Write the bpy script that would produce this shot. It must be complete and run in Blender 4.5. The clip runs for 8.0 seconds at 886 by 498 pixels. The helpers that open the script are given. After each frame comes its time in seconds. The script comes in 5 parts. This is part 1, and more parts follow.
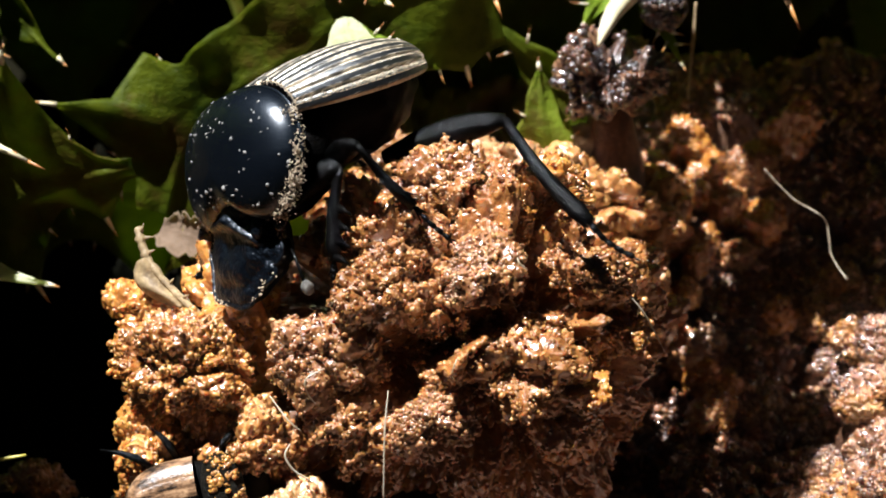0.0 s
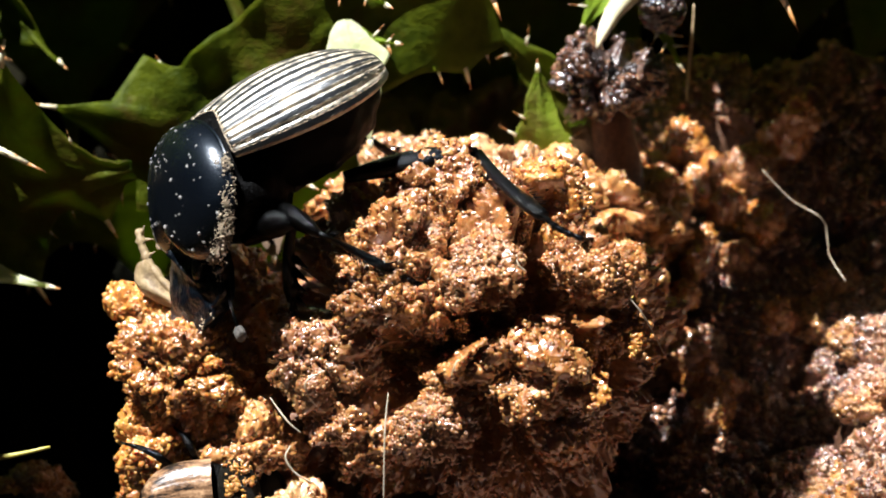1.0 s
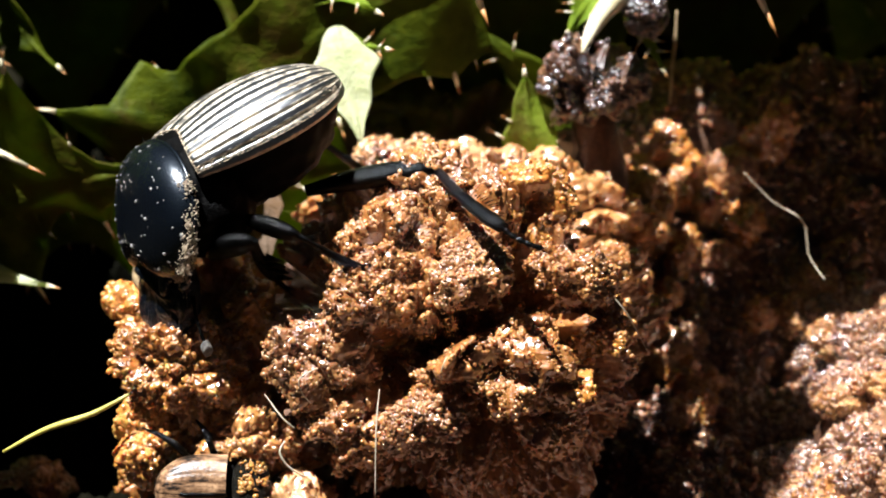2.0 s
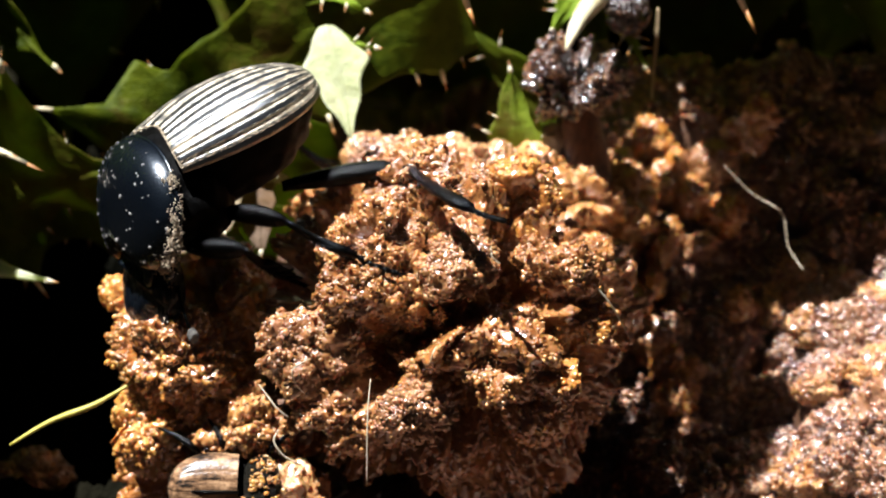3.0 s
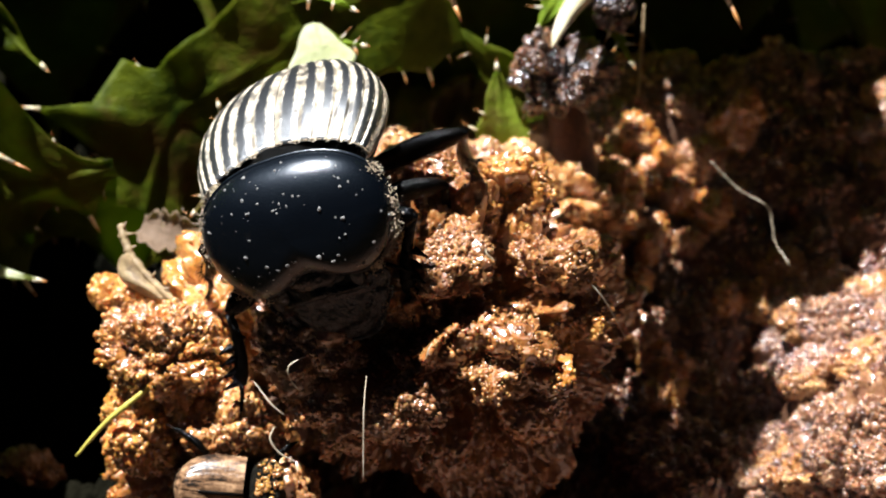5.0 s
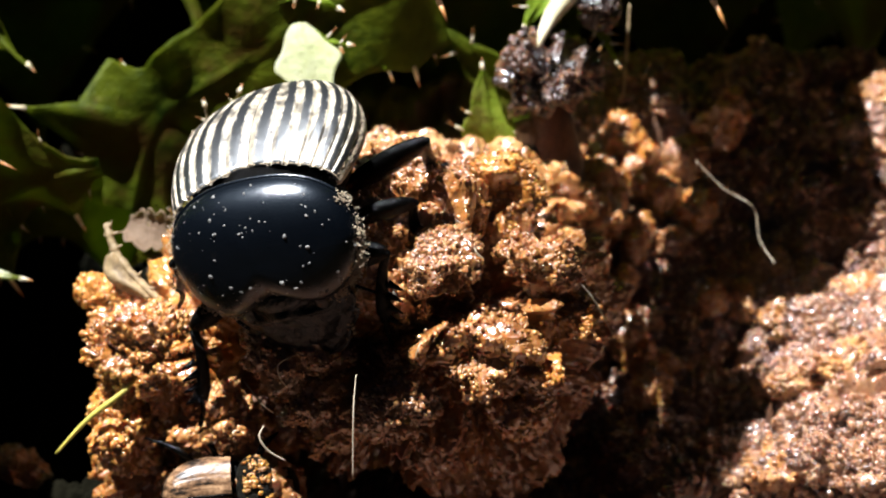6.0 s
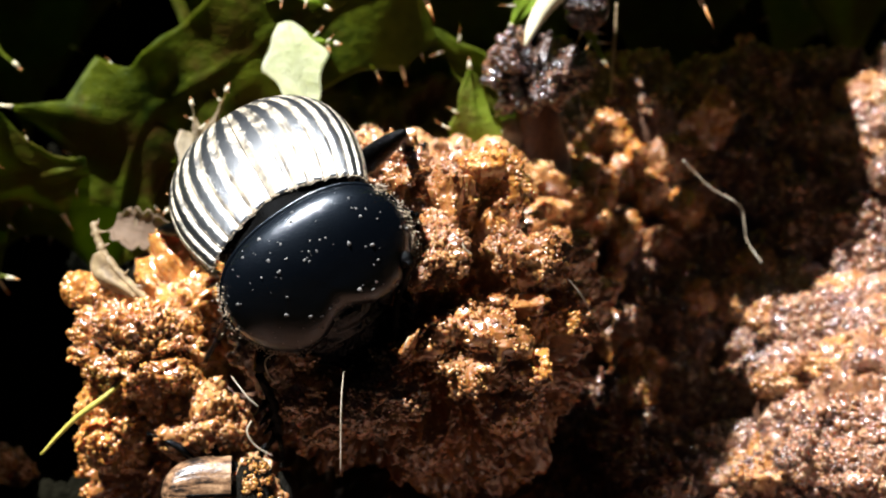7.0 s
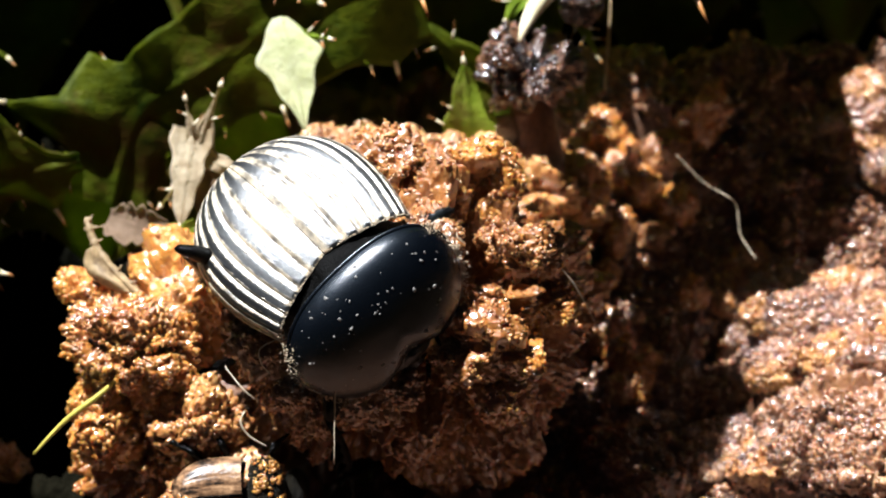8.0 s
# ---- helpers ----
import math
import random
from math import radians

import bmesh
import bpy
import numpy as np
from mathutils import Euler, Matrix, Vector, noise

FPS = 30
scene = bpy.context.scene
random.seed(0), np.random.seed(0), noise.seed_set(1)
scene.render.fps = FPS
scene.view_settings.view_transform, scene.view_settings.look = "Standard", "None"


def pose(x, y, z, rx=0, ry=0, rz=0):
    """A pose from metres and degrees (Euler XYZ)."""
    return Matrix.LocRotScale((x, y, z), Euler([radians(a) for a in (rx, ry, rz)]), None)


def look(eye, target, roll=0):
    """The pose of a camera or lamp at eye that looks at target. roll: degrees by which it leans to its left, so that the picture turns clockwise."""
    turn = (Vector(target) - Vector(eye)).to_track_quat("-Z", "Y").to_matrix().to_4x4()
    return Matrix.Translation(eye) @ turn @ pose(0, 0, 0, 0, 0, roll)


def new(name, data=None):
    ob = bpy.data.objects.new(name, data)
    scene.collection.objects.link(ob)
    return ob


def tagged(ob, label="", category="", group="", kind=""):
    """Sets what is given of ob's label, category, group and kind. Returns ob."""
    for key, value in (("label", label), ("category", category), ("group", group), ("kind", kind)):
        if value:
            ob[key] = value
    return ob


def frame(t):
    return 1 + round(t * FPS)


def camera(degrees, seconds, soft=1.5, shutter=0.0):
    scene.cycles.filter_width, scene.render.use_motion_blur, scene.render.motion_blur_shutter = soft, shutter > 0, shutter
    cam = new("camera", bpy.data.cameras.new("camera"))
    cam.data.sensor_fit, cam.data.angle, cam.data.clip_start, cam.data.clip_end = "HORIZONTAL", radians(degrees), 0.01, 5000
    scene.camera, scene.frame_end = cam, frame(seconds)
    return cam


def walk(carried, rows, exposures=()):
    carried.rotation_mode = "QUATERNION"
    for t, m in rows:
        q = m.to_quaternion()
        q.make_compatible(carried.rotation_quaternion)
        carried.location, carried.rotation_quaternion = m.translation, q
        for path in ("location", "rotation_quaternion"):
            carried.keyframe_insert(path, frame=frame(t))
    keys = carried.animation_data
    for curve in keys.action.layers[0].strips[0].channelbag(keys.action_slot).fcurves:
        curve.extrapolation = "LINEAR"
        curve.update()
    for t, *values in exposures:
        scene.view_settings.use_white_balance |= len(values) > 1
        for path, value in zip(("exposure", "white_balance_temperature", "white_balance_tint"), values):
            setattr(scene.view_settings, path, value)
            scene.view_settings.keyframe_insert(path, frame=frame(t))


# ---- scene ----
# Lengths below are in millimetres; MM turns them into metres.
MM = 0.001
# The dung pat is a bank that leans back: run along it (u), up its face (v), out of it (d).
BANK = pose(0, 0, 0.019, 60)


def bank(u, v, d):
    """A point of the bank, in metres of the world."""
    return BANK @ Vector((u * MM, v * MM, d * MM))


def seat(u, v, d, rx=0, ry=0, rz=0):
    """A pose on the bank, from millimetres and degrees."""
    return BANK @ pose(u * MM, v * MM, d * MM, rx, ry, rz)


# ---- camera ----
cam = camera(20, 8.0, soft=1.8)
# close work: a shallow depth of field, sharp on the ball's face
cam.data.dof.use_dof, cam.data.dof.focus_distance, cam.data.dof.aperture_fstop = True, 0.153, 62
# seconds, distance in mm, turn to the right, tilt up, lean
PATH = [
    (0.0, 160.00, 0.000, 0.000, 0.000), (0.5, 160.13, 0.018, 0.012, -0.011), (1.0, 160.50, 0.010, 0.037, -0.098),
    (1.5, 162.21, 0.102, 0.081, -0.087), (3.0, 169.52, 0.505, -0.120, -0.486), (3.5, 169.77, 0.519, -0.148, -0.626),
    (4.0, 169.69, 0.559, -0.161, -0.729), (5.5, 170.11, 0.946, -0.197, -0.792), (6.0, 170.20, 1.108, -0.205, -0.786),
    (6.5, 170.07, 1.256, -0.218, -0.767), (7.0, 170.22, 1.402, -0.229, -0.762), (7.5, 170.16, 1.507, -0.250, -0.750),
    (8.0, 170.05, 1.542, -0.330, -0.731),
]
walk(cam, [(t, seat(0, 0, dist, tilt, -turn, lean)) for t, dist, turn, tilt, lean in PATH],
     exposures=[(0.0, 1.5, 5800, 10), (1.5, 1.7, 5800, 10), (4.0, 1.6, 5800, 10), (6.0, 1.58, 5800, 10), (8.0, 1.5, 5800, 10)])

# ---- world and sun ----
SUN = (BANK.to_3x3() @ Vector((-0.30, 0.85, 0.41))).normalized()
world = bpy.data.worlds.new("sky")
scene.world = world
world.use_nodes = True
wn = world.node_tree.nodes
sky = wn.new("ShaderNodeTexSky")
sky.sky_type, sky.sun_disc = "NISHITA", False
sky.sun_elevation = math.asin(SUN.z)
sky.sun_rotation = math.atan2(SUN.x, SUN.y)
wn["Background"].inputs["Strength"].default_value = 0.0004
world.node_tree.links.new(sky.outputs[0], wn["Background"].inputs["Color"])
sun = new("sun", bpy.data.lights.new("sun", "SUN"))
sun.data.energy, sun.data.angle, sun.data.color = 5.0, radians(0.6), (1.0, 0.97, 0.91)
sun.matrix_world = look(SUN * 2, (0, 0, 0))


# ---- materials ----
class Nodes:
    """Short hand for building a material's nodes."""

    def __init__(self, name):
        self.mat = bpy.data.materials.new(name)
        self.mat.use_nodes = True
        self.tree = self.mat.node_tree
        self.shader = self.tree.nodes["Principled BSDF"]

    def add(self, kind, **values):
        node = self.tree.nodes.new(kind)
        for key, value in values.items():
            if key in node.inputs:
                self.put(value, node.inputs[key])
        return node

    def put(self, value, socket):
        if isinstance(value, bpy.types.NodeSocket):
            self.tree.links.new(value, socket)
        elif isinstance(value, tuple) and len(value) == 3 and socket.type == "RGBA":
            socket.default_value = (*value, 1)
        else:
            socket.default_value = value

    def set(self, **values):
        for key, value in values.items():
            self.put(value, self.shader.inputs[key.replace("_", " ")])

    def noise(self, scale, detail=4.0, rough=0.6, where=None):
        """Noise with so many waves to a millimetre."""
        node = self.add("ShaderNodeTexNoise", Scale=scale * 1000, Detail=detail, Roughness=rough)
        self.put(where or self.place(), node.inputs["Vector"])
        return node.outputs["Fac"]

    def place(self):
        return self.add("ShaderNodeTexCoord").outputs["Object"]

    def ramp(self, fac, *stops):
        node = self.add("ShaderNodeValToRGB")
        ramp = node.color_ramp
        while len(ramp.elements) < len(stops):
            ramp.elements.new(0.5)
        for element, (at, colour) in zip(ramp.elements, stops):
            element.position = at
            element.color = (*colour, 1) if isinstance(colour, tuple) else (colour, colour, colour, 1)
        self.put(fac, node.inputs["Fac"])
        return node.outputs["Color"]

    def mix(self, fac, a, b, blend="MIX"):
        node = self.tree.nodes.new("ShaderNodeMix")
        node.data_type, node.blend_type = "RGBA", blend
        self.put(fac, node.inputs[0])
        self.put(a, node.inputs[6])
        self.put(b, node.inputs[7])
        return node.outputs[2]

    def sum(self, op, a, b=0.0, c=0.0):
        node = self.tree.nodes.new("ShaderNodeMath")
        node.operation = op
        for value, socket in zip((a, b, c), node.inputs):
            self.put(value, socket)
        return node.outputs[0]

    def bump(self, height, depth, strength=1.0):
        """Relief of so many millimetres."""
        node = self.add("ShaderNodeBump", Strength=strength, Distance=depth * MM, Height=height)
        self.put(node.outputs["Normal"], self.shader.inputs["Normal"])

    def island(self):
        return self.add("ShaderNodeNewGeometry").outputs["Random Per Island"]


def dung_material(name, tones, wet=0.5, grain=1.0):
    """Moist dung: patches of the tones, crumbs, fibres and a wet film that breaks up."""
    n = Nodes(name)
    patches = n.noise(0.28, 5, 0.65)
    fine = n.noise(2.4 * grain, 4, 0.7)
    rnd = n.island()
    key = n.sum("ADD", n.sum("MULTIPLY", patches, 0.62), n.sum("ADD", n.sum("MULTIPLY", fine, 0.3), n.sum("MULTIPLY", rnd, 0.22)))
    base = n.ramp(key, (0.36, tones[0]), (0.52, tones[1]), (0.66, tones[2]), (0.82, tones[3]))
    specks = n.ramp(n.noise(5.0, 2, 0.5), (0.66, 0.0), (0.72, 1.0))
    colour = n.mix(n.sum("MULTIPLY", specks, 0.35), base, (0.03, 0.016, 0.008))
    film = n.noise(0.9, 3, 0.6)
    n.set(Base_Color=colour, Roughness=n.ramp(film, (0.35, 0.55 - 0.35 * wet), (0.7, 0.5)), Specular_IOR_Level=0.5,
          Coat_Weight=n.ramp(n.noise(1.1, 2, 0.5), (0.52, wet), (0.78, 0.5 * wet)), Coat_Roughness=0.10, Coat_IOR=2.3,
          Subsurface_Weight=0.3 * wet, Subsurface_Radius=(1.1 * MM, 0.36 * MM, 0.09 * MM), Subsurface_Scale=1.0)
    # grit: small rounded grains packed together
    grit = n.add("ShaderNodeTexVoronoi", Scale=2.6 * 1000 * grain)
    n.put(n.place(), grit.inputs["Vector"])
    grit2 = n.add("ShaderNodeTexVoronoi", Scale=5.2 * 1000 * grain)
    n.put(n.place(), grit2.inputs["Vector"])
    height = n.sum("SUBTRACT", fine, n.sum("ADD", n.sum("MULTIPLY", grit.outputs["Distance"], 0.6), n.sum("MULTIPLY", grit2.outputs["Distance"], 0.4)))
    n.bump(height, 0.07)
    # the wet film rounds the grit off
    film_bump = n.add("ShaderNodeBump", Strength=0.5, Distance=0.10 * MM, Height=n.sum("SUBTRACT", n.sum("MULTIPLY", n.noise(1.6, 2, 0.5), 0.8), n.sum("MULTIPLY", grit.outputs["Distance"], 0.6)))
    n.put(film_bump.outputs["Normal"], n.shader.inputs["Coat Normal"])
    return n.mat


def chitin_material(name="black_shell", pits=0.02, gloss=0.75):
    """Black shell, blue-tinted for the sky's reflection, unevenly dull, with fine pits and a little dust."""
    n = Nodes(name)
    haze = n.noise(0.5, 4, 0.6)
    dust = n.ramp(n.sum("ADD", n.sum("MULTIPLY", n.noise(1.1, 4, 0.7), 0.7), n.sum("MULTIPLY", n.noise(6.0, 2), 0.3)), (0.60, 0.0), (0.72, 1.0))
    # blue of the reflected sky is put into the base and gloss tints
    n.set(Base_Color=n.mix(n.sum("MULTIPLY", dust, 0.12), (0.0008, 0.0012, 0.0022), (0.05, 0.037, 0.025)),
          Roughness=n.ramp(haze, (0.3, 0.42), (0.7, 0.50)), Specular_IOR_Level=0.14, Specular_Tint=(0.55, 0.76, 1.0), Coat_Weight=gloss, Coat_Roughness=0.24, Coat_IOR=1.65, Coat_Tint=(0.80, 0.90, 1.0))
    n.bump(n.sum("ADD", n.noise(9.0 if pits < 0.05 else 2.2, 3, 0.6), n.sum("MULTIPLY", n.noise(0.7, 2, 0.5), 0.8)), pits, 0.8)
    n.put(n.shader.inputs["Normal"].links[0].from_socket, n.shader.inputs["Coat Normal"])
    return n.mat


def elytra_material():
    """Black wing case: the raised intervals carry pale dried dust, the furrows stay black."""
    n = Nodes("striped_wing_case")
    uv = n.add("ShaderNodeUVMap").outputs["UV"]
    split = n.add("ShaderNodeSeparateXYZ", Vector=uv)
    across = n.sum("ADD", split.outputs["X"], n.sum("MULTIPLY", n.sum("SUBTRACT", n.noise(1.9, 4, 0.75), 0.5), 0.46))
    wave = n.sum("ABSOLUTE", n.sum("SUBTRACT", n.sum("FRACT", across), 0.5))
    stripe = n.ramp(n.sum("ADD", wave, n.sum("MULTIPLY", n.sum("SUBTRACT", n.noise(6.0, 4, 0.75), 0.5), 0.42)), (0.215, 1.0), (0.29, 0.0))
    worn = n.ramp(n.noise(0.75, 4, 0.65), (0.38, 0.12), (0.56, 0.9))
    dust = n.sum("MULTIPLY", stripe, worn)
    pale = n.ramp(n.noise(2.5, 4, 0.7), (0.3, (0.44, 0.34, 0.22)), (0.7, (0.74, 0.64, 0.48)))
    n.set(Base_Color=n.mix(dust, (0.0015, 0.002, 0.003), pale), Roughness=n.sum("ADD", n.sum("MULTIPLY", dust, 0.06), 0.36),
          Specular_IOR_Level=0.8, Specular_Tint=(0.9, 0.95, 1.0), Coat_Weight=n.sum("SUBTRACT", 0.85, n.sum("MULTIPLY", dust, 0.5)), Coat_IOR=2.4, Coat_Roughness=0.33)
    n.bump(n.sum("ADD", n.sum("MULTIPLY", dust, 0.6), n.noise(4.0, 4, 0.75)), 0.035)
    n.put(n.shader.inputs["Normal"].links[0].from_socket, n.shader.inputs["Coat Normal"])
    return n.mat


def tan_shell_material():
    """Tan wing case with dark streaks lengthwise."""
    n = Nodes("tan_wing_case")
    long = n.tree.nodes.new("ShaderNodeVectorMath")
    long.operation = "MULTIPLY"
    n.put(n.place(), long.inputs[0])
    long.inputs[1].default_value = (0.35, 1.6, 1.0)
    streak = n.sum("ADD", n.sum("MULTIPLY", n.noise(1.3, 3, 0.6, long.outputs[0]), 0.7), n.sum("MULTIPLY", n.noise(3.0, 3, 0.7), 0.3))
    n.set(Base_Color=n.ramp(streak, (0.40, (0.010, 0.007, 0.005)), (0.50, (0.16, 0.085, 0.042)), (0.64, (0.42, 0.25, 0.13))), Roughness=0.30,
          Specular_IOR_Level=0.3, Coat_Weight=0.15, Coat_Roughness=0.18)
    n.bump(n.noise(5.0, 3, 0.6), 0.04)
    return n.mat


def plain_material(name, low, high, scale, rough, relief=0.05, **more):
    """One surface in two tones, with grain and fine relief."""
    n = Nodes(name)
    grain = n.sum("ADD", n.sum("MULTIPLY", n.noise(scale, 4, 0.65), 0.7), n.sum("MULTIPLY", n.noise(scale * 7, 3, 0.6), 0.3))
    n.set(Base_Color=n.ramp(grain, (0.35, low), (0.65, high)), Roughness=rough, **more)
    n.bump(n.noise(scale * 8, 3), relief)
    return n.mat


def leaf_material(name, low, mid, spot, rough=0.42):
    """Thistle blade: green with paler veins, brown rust patches, light passing through."""
    n = Nodes(name)
    patches = n.noise(0.16, 4, 0.6)
    green = n.ramp(n.sum("ADD", n.sum("MULTIPLY", patches, 0.7), n.sum("MULTIPLY", n.noise(1.2, 3), 0.3)), (0.36, low), (0.62, mid))
    rust = n.ramp(n.sum("ADD", n.sum("MULTIPLY", n.noise(0.11, 5, 0.7), 0.75), n.sum("MULTIPLY", n.noise(0.9, 4, 0.7), 0.25)), (0.51, 0.0), (0.63, 1.0))
    colour = n.mix(n.sum("MULTIPLY", rust, 0.8), green, spot)
    n.set(Base_Color=colour, Roughness=rough + 0.08, Specular_IOR_Level=0.08)
    n.bump(n.sum("ADD", n.noise(0.8, 4, 0.6), n.sum("MULTIPLY", n.noise(4.0, 3), 0.3)), 0.25)
    through_leaf = n.add("ShaderNodeBsdfTranslucent", Color=n.mix(0.5, colour, (0.29, 0.38, 0.012)))
    both = n.add("ShaderNodeMixShader")
    both.inputs[0].default_value = 0.5
    n.put(n.shader.outputs[0], both.inputs[1])
    n.put(through_leaf.outputs[0], both.inputs[2])
    n.put(both.outputs[0], n.tree.nodes["Material Output"].inputs["Surface"])
    return n.mat


BROWN = [(0.090, 0.031, 0.008), (0.27, 0.101, 0.024), (0.44, 0.190, 0.050), (0.60, 0.34, 0.125)]
DUNG = dung_material("moist_dung", BROWN, 0.85)
DUNG_GOLD = dung_material("golden_dung", [(0.13, 0.043, 0.008), (0.38, 0.142, 0.025), (0.55, 0.235, 0.046), (0.68, 0.38, 0.115)], 1.0)
DUNG_DARK = dung_material("dark_dung", [(0.008, 0.004, 0.004), (0.024, 0.011, 0.008), (0.09, 0.040, 0.022), (0.38, 0.19, 0.085)], 0.6)
DUNG_DULL = dung_material("greyish_dung", [(0.090, 0.034, 0.013), (0.26, 0.105, 0.034), (0.41, 0.190, 0.068), (0.58, 0.36, 0.17)], 0.9)
DUNG_RISE = dung_material("dark_brown_dung", [(0.040, 0.017, 0.011), (0.15, 0.063, 0.030), (0.32, 0.145, 0.066), (0.55, 0.33, 0.18)], 1.0)
SOIL = dung_material("dark_soil", [(0.018, 0.009, 0.006), (0.065, 0.028, 0.013), (0.15, 0.064, 0.026), (0.28, 0.13, 0.05)], 0.12)
# near-black ground colour that stands in for shade and cuts bounced light
SHADE_BLACK = plain_material("shade_black_ground", (0.003, 0.003, 0.002), (0.008, 0.007, 0.004), 0.05, 0.95, 0.5, Specular_IOR_Level=0.0)
SHELL = chitin_material()
ROUGH_SHELL = chitin_material("pitted_black_shell", 0.26, 0.45)
ELYTRA = elytra_material()
LEG = plain_material("black_leg", (0.0004, 0.0004, 0.0004), (0.0015, 0.0014, 0.0012), 1.5, 0.22, 0.06, Specular_IOR_Level=0.12)
BELLY = plain_material("dull_black_underside", (0.0004, 0.0004, 0.0004), (0.0018, 0.0014, 0.0011), 1.0, 0.5, 0.08, Specular_IOR_Level=0.05)
DUST = plain_material("dried_pale_dust", (0.32, 0.23, 0.14), (0.62, 0.50, 0.35), 2.0, 0.75, 0.08)
SPECK = plain_material("pale_speck", (0.08, 0.075, 0.07), (0.24, 0.22, 0.20), 3.0, 0.5, 0.03)
CLUB = plain_material("pale_club", (0.08, 0.07, 0.06), (0.22, 0.20, 0.17), 3.0, 0.55, 0.03)
TAN_SHELL = tan_shell_material()
BRONZE = plain_material("bronze_shell", (0.002, 0.002, 0.0014), (0.014, 0.011, 0.006), 2.5, 0.45, 0.16, Specular_IOR_Level=0.1)
HAIR = plain_material("pale_hair", (0.35, 0.27, 0.17), (0.62, 0.52, 0.38), 1.0, 0.4, 0.01)
STRAW = plain_material("dry_straw", (0.13, 0.08, 0.035), (0.42, 0.30, 0.15), 0.8, 0.55, 0.06)
STALK = plain_material("yellow_green_stalk", (0.28, 0.24, 0.03), (0.55, 0.46, 0.08), 0.9, 0.4, 0.04)
SPINE = plain_material("ivory_spine", (0.52, 0.42, 0.22), (0.78, 0.70, 0.48), 0.5, 0.4, 0.02)
SPINE_TIP = plain_material("amber_spine_tip", (0.35, 0.13, 0.03), (0.60, 0.28, 0.08), 0.8, 0.4, 0.02)
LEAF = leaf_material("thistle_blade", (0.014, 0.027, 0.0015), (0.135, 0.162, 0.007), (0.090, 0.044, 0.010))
# the glare of a lobe in full sun is put into this near-white colour
LEAF_PALE = leaf_material("pale_thistle_blade", (0.55, 0.57, 0.26), (0.80, 0.80, 0.52), (0.62, 0.56, 0.32), 0.5)
DRY_LEAF = leaf_material("dry_thistle_blade", (0.42, 0.30, 0.17), (0.74, 0.62, 0.44), (0.30, 0.17, 0.08), 0.55)
FLAKE = leaf_material("papery_flake", (0.16, 0.10, 0.06), (0.32, 0.22, 0.15), (0.20, 0.11, 0.05), 0.5)
# paler blade for unseen leaves, made to let dim light reach the rear ground
LIGHT_PASS_LEAF = leaf_material("light_passing_blade", (0.40, 0.33, 0.12), (0.60, 0.50, 0.20), (0.45, 0.32, 0.14))
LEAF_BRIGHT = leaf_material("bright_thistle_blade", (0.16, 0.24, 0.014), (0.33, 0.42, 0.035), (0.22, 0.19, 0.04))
PITH = plain_material("pale_stem", (0.22, 0.13, 0.07), (0.58, 0.44, 0.30), 0.5, 0.5, 0.1)


# ---- noise on whole arrays ----
def scatter_hash(ix, iy, iz, seed):
    """Three even random numbers for each cell of a lattice."""
    h = (ix * 73856093) ^ (iy * 19349663) ^ (iz * 83492791) ^ (seed * 2654435761)
    out = []
    for k in range(3):
        h = (h ^ (h >> 15)) * 2246822519 & 0xFFFFFFFF
        h = (h ^ (h >> 13)) * 3266489917 & 0xFFFFFFFF
        h = h ^ (h >> 16)
        out.append(h / 4294967295.0)
        h = (h + 0x9E3779B9 * (k + 1)) & 0xFFFFFFFF
    return out


def soft(p, size, seed=0):
    """Smooth noise from -1 to 1 with cells of that size."""
    q = np.asarray(p, float) / size
    i = np.floor(q).astype(np.int64)
    f = q - i
    w = f * f * f * (f * (f * 6 - 15) + 10)
    total = np.zeros(len(q))
    for dx in (0, 1):
        for dy in (0, 1):
            for dz in (0, 1):
                gx, gy, gz = scatter_hash(i[:, 0] + dx, i[:, 1] + dy, i[:, 2] + dz, seed)
                dot = (gx * 2 - 1) * (f[:, 0] - dx) + (gy * 2 - 1) * (f[:, 1] - dy) + (gz * 2 - 1) * (f[:, 2] - dz)
                total += dot * np.abs(1 - dx - w[:, 0]) * np.abs(1 - dy - w[:, 1]) * np.abs(1 - dz - w[:, 2])
    return total * 1.6


def lumps(p, size, seed=0):
    """Packed lumps of that size: 1 on top of each, 0 in the cracks between them."""
    q = np.asarray(p, float) / size
    i = np.floor(q).astype(np.int64)
    best = np.full(len(q), 9.0)
    second = np.full(len(q), 9.0)
    for dx in (-1, 0, 1):
        for dy in (-1, 0, 1):
            for dz in (-1, 0, 1):
                j = i + (dx, dy, dz)
                hx, hy, hz = scatter_hash(j[:, 0], j[:, 1], j[:, 2], seed)
                d = (j[:, 0] + hx - q[:, 0]) ** 2 + (j[:, 1] + hy - q[:, 1]) ** 2 + (j[:, 2] + hz - q[:, 2]) ** 2
                second = np.minimum(second, np.maximum(best, d))
                best = np.minimum(best, d)
    return np.clip((np.sqrt(second) - np.sqrt(best)) * 1.6, 0, 1) ** 0.6


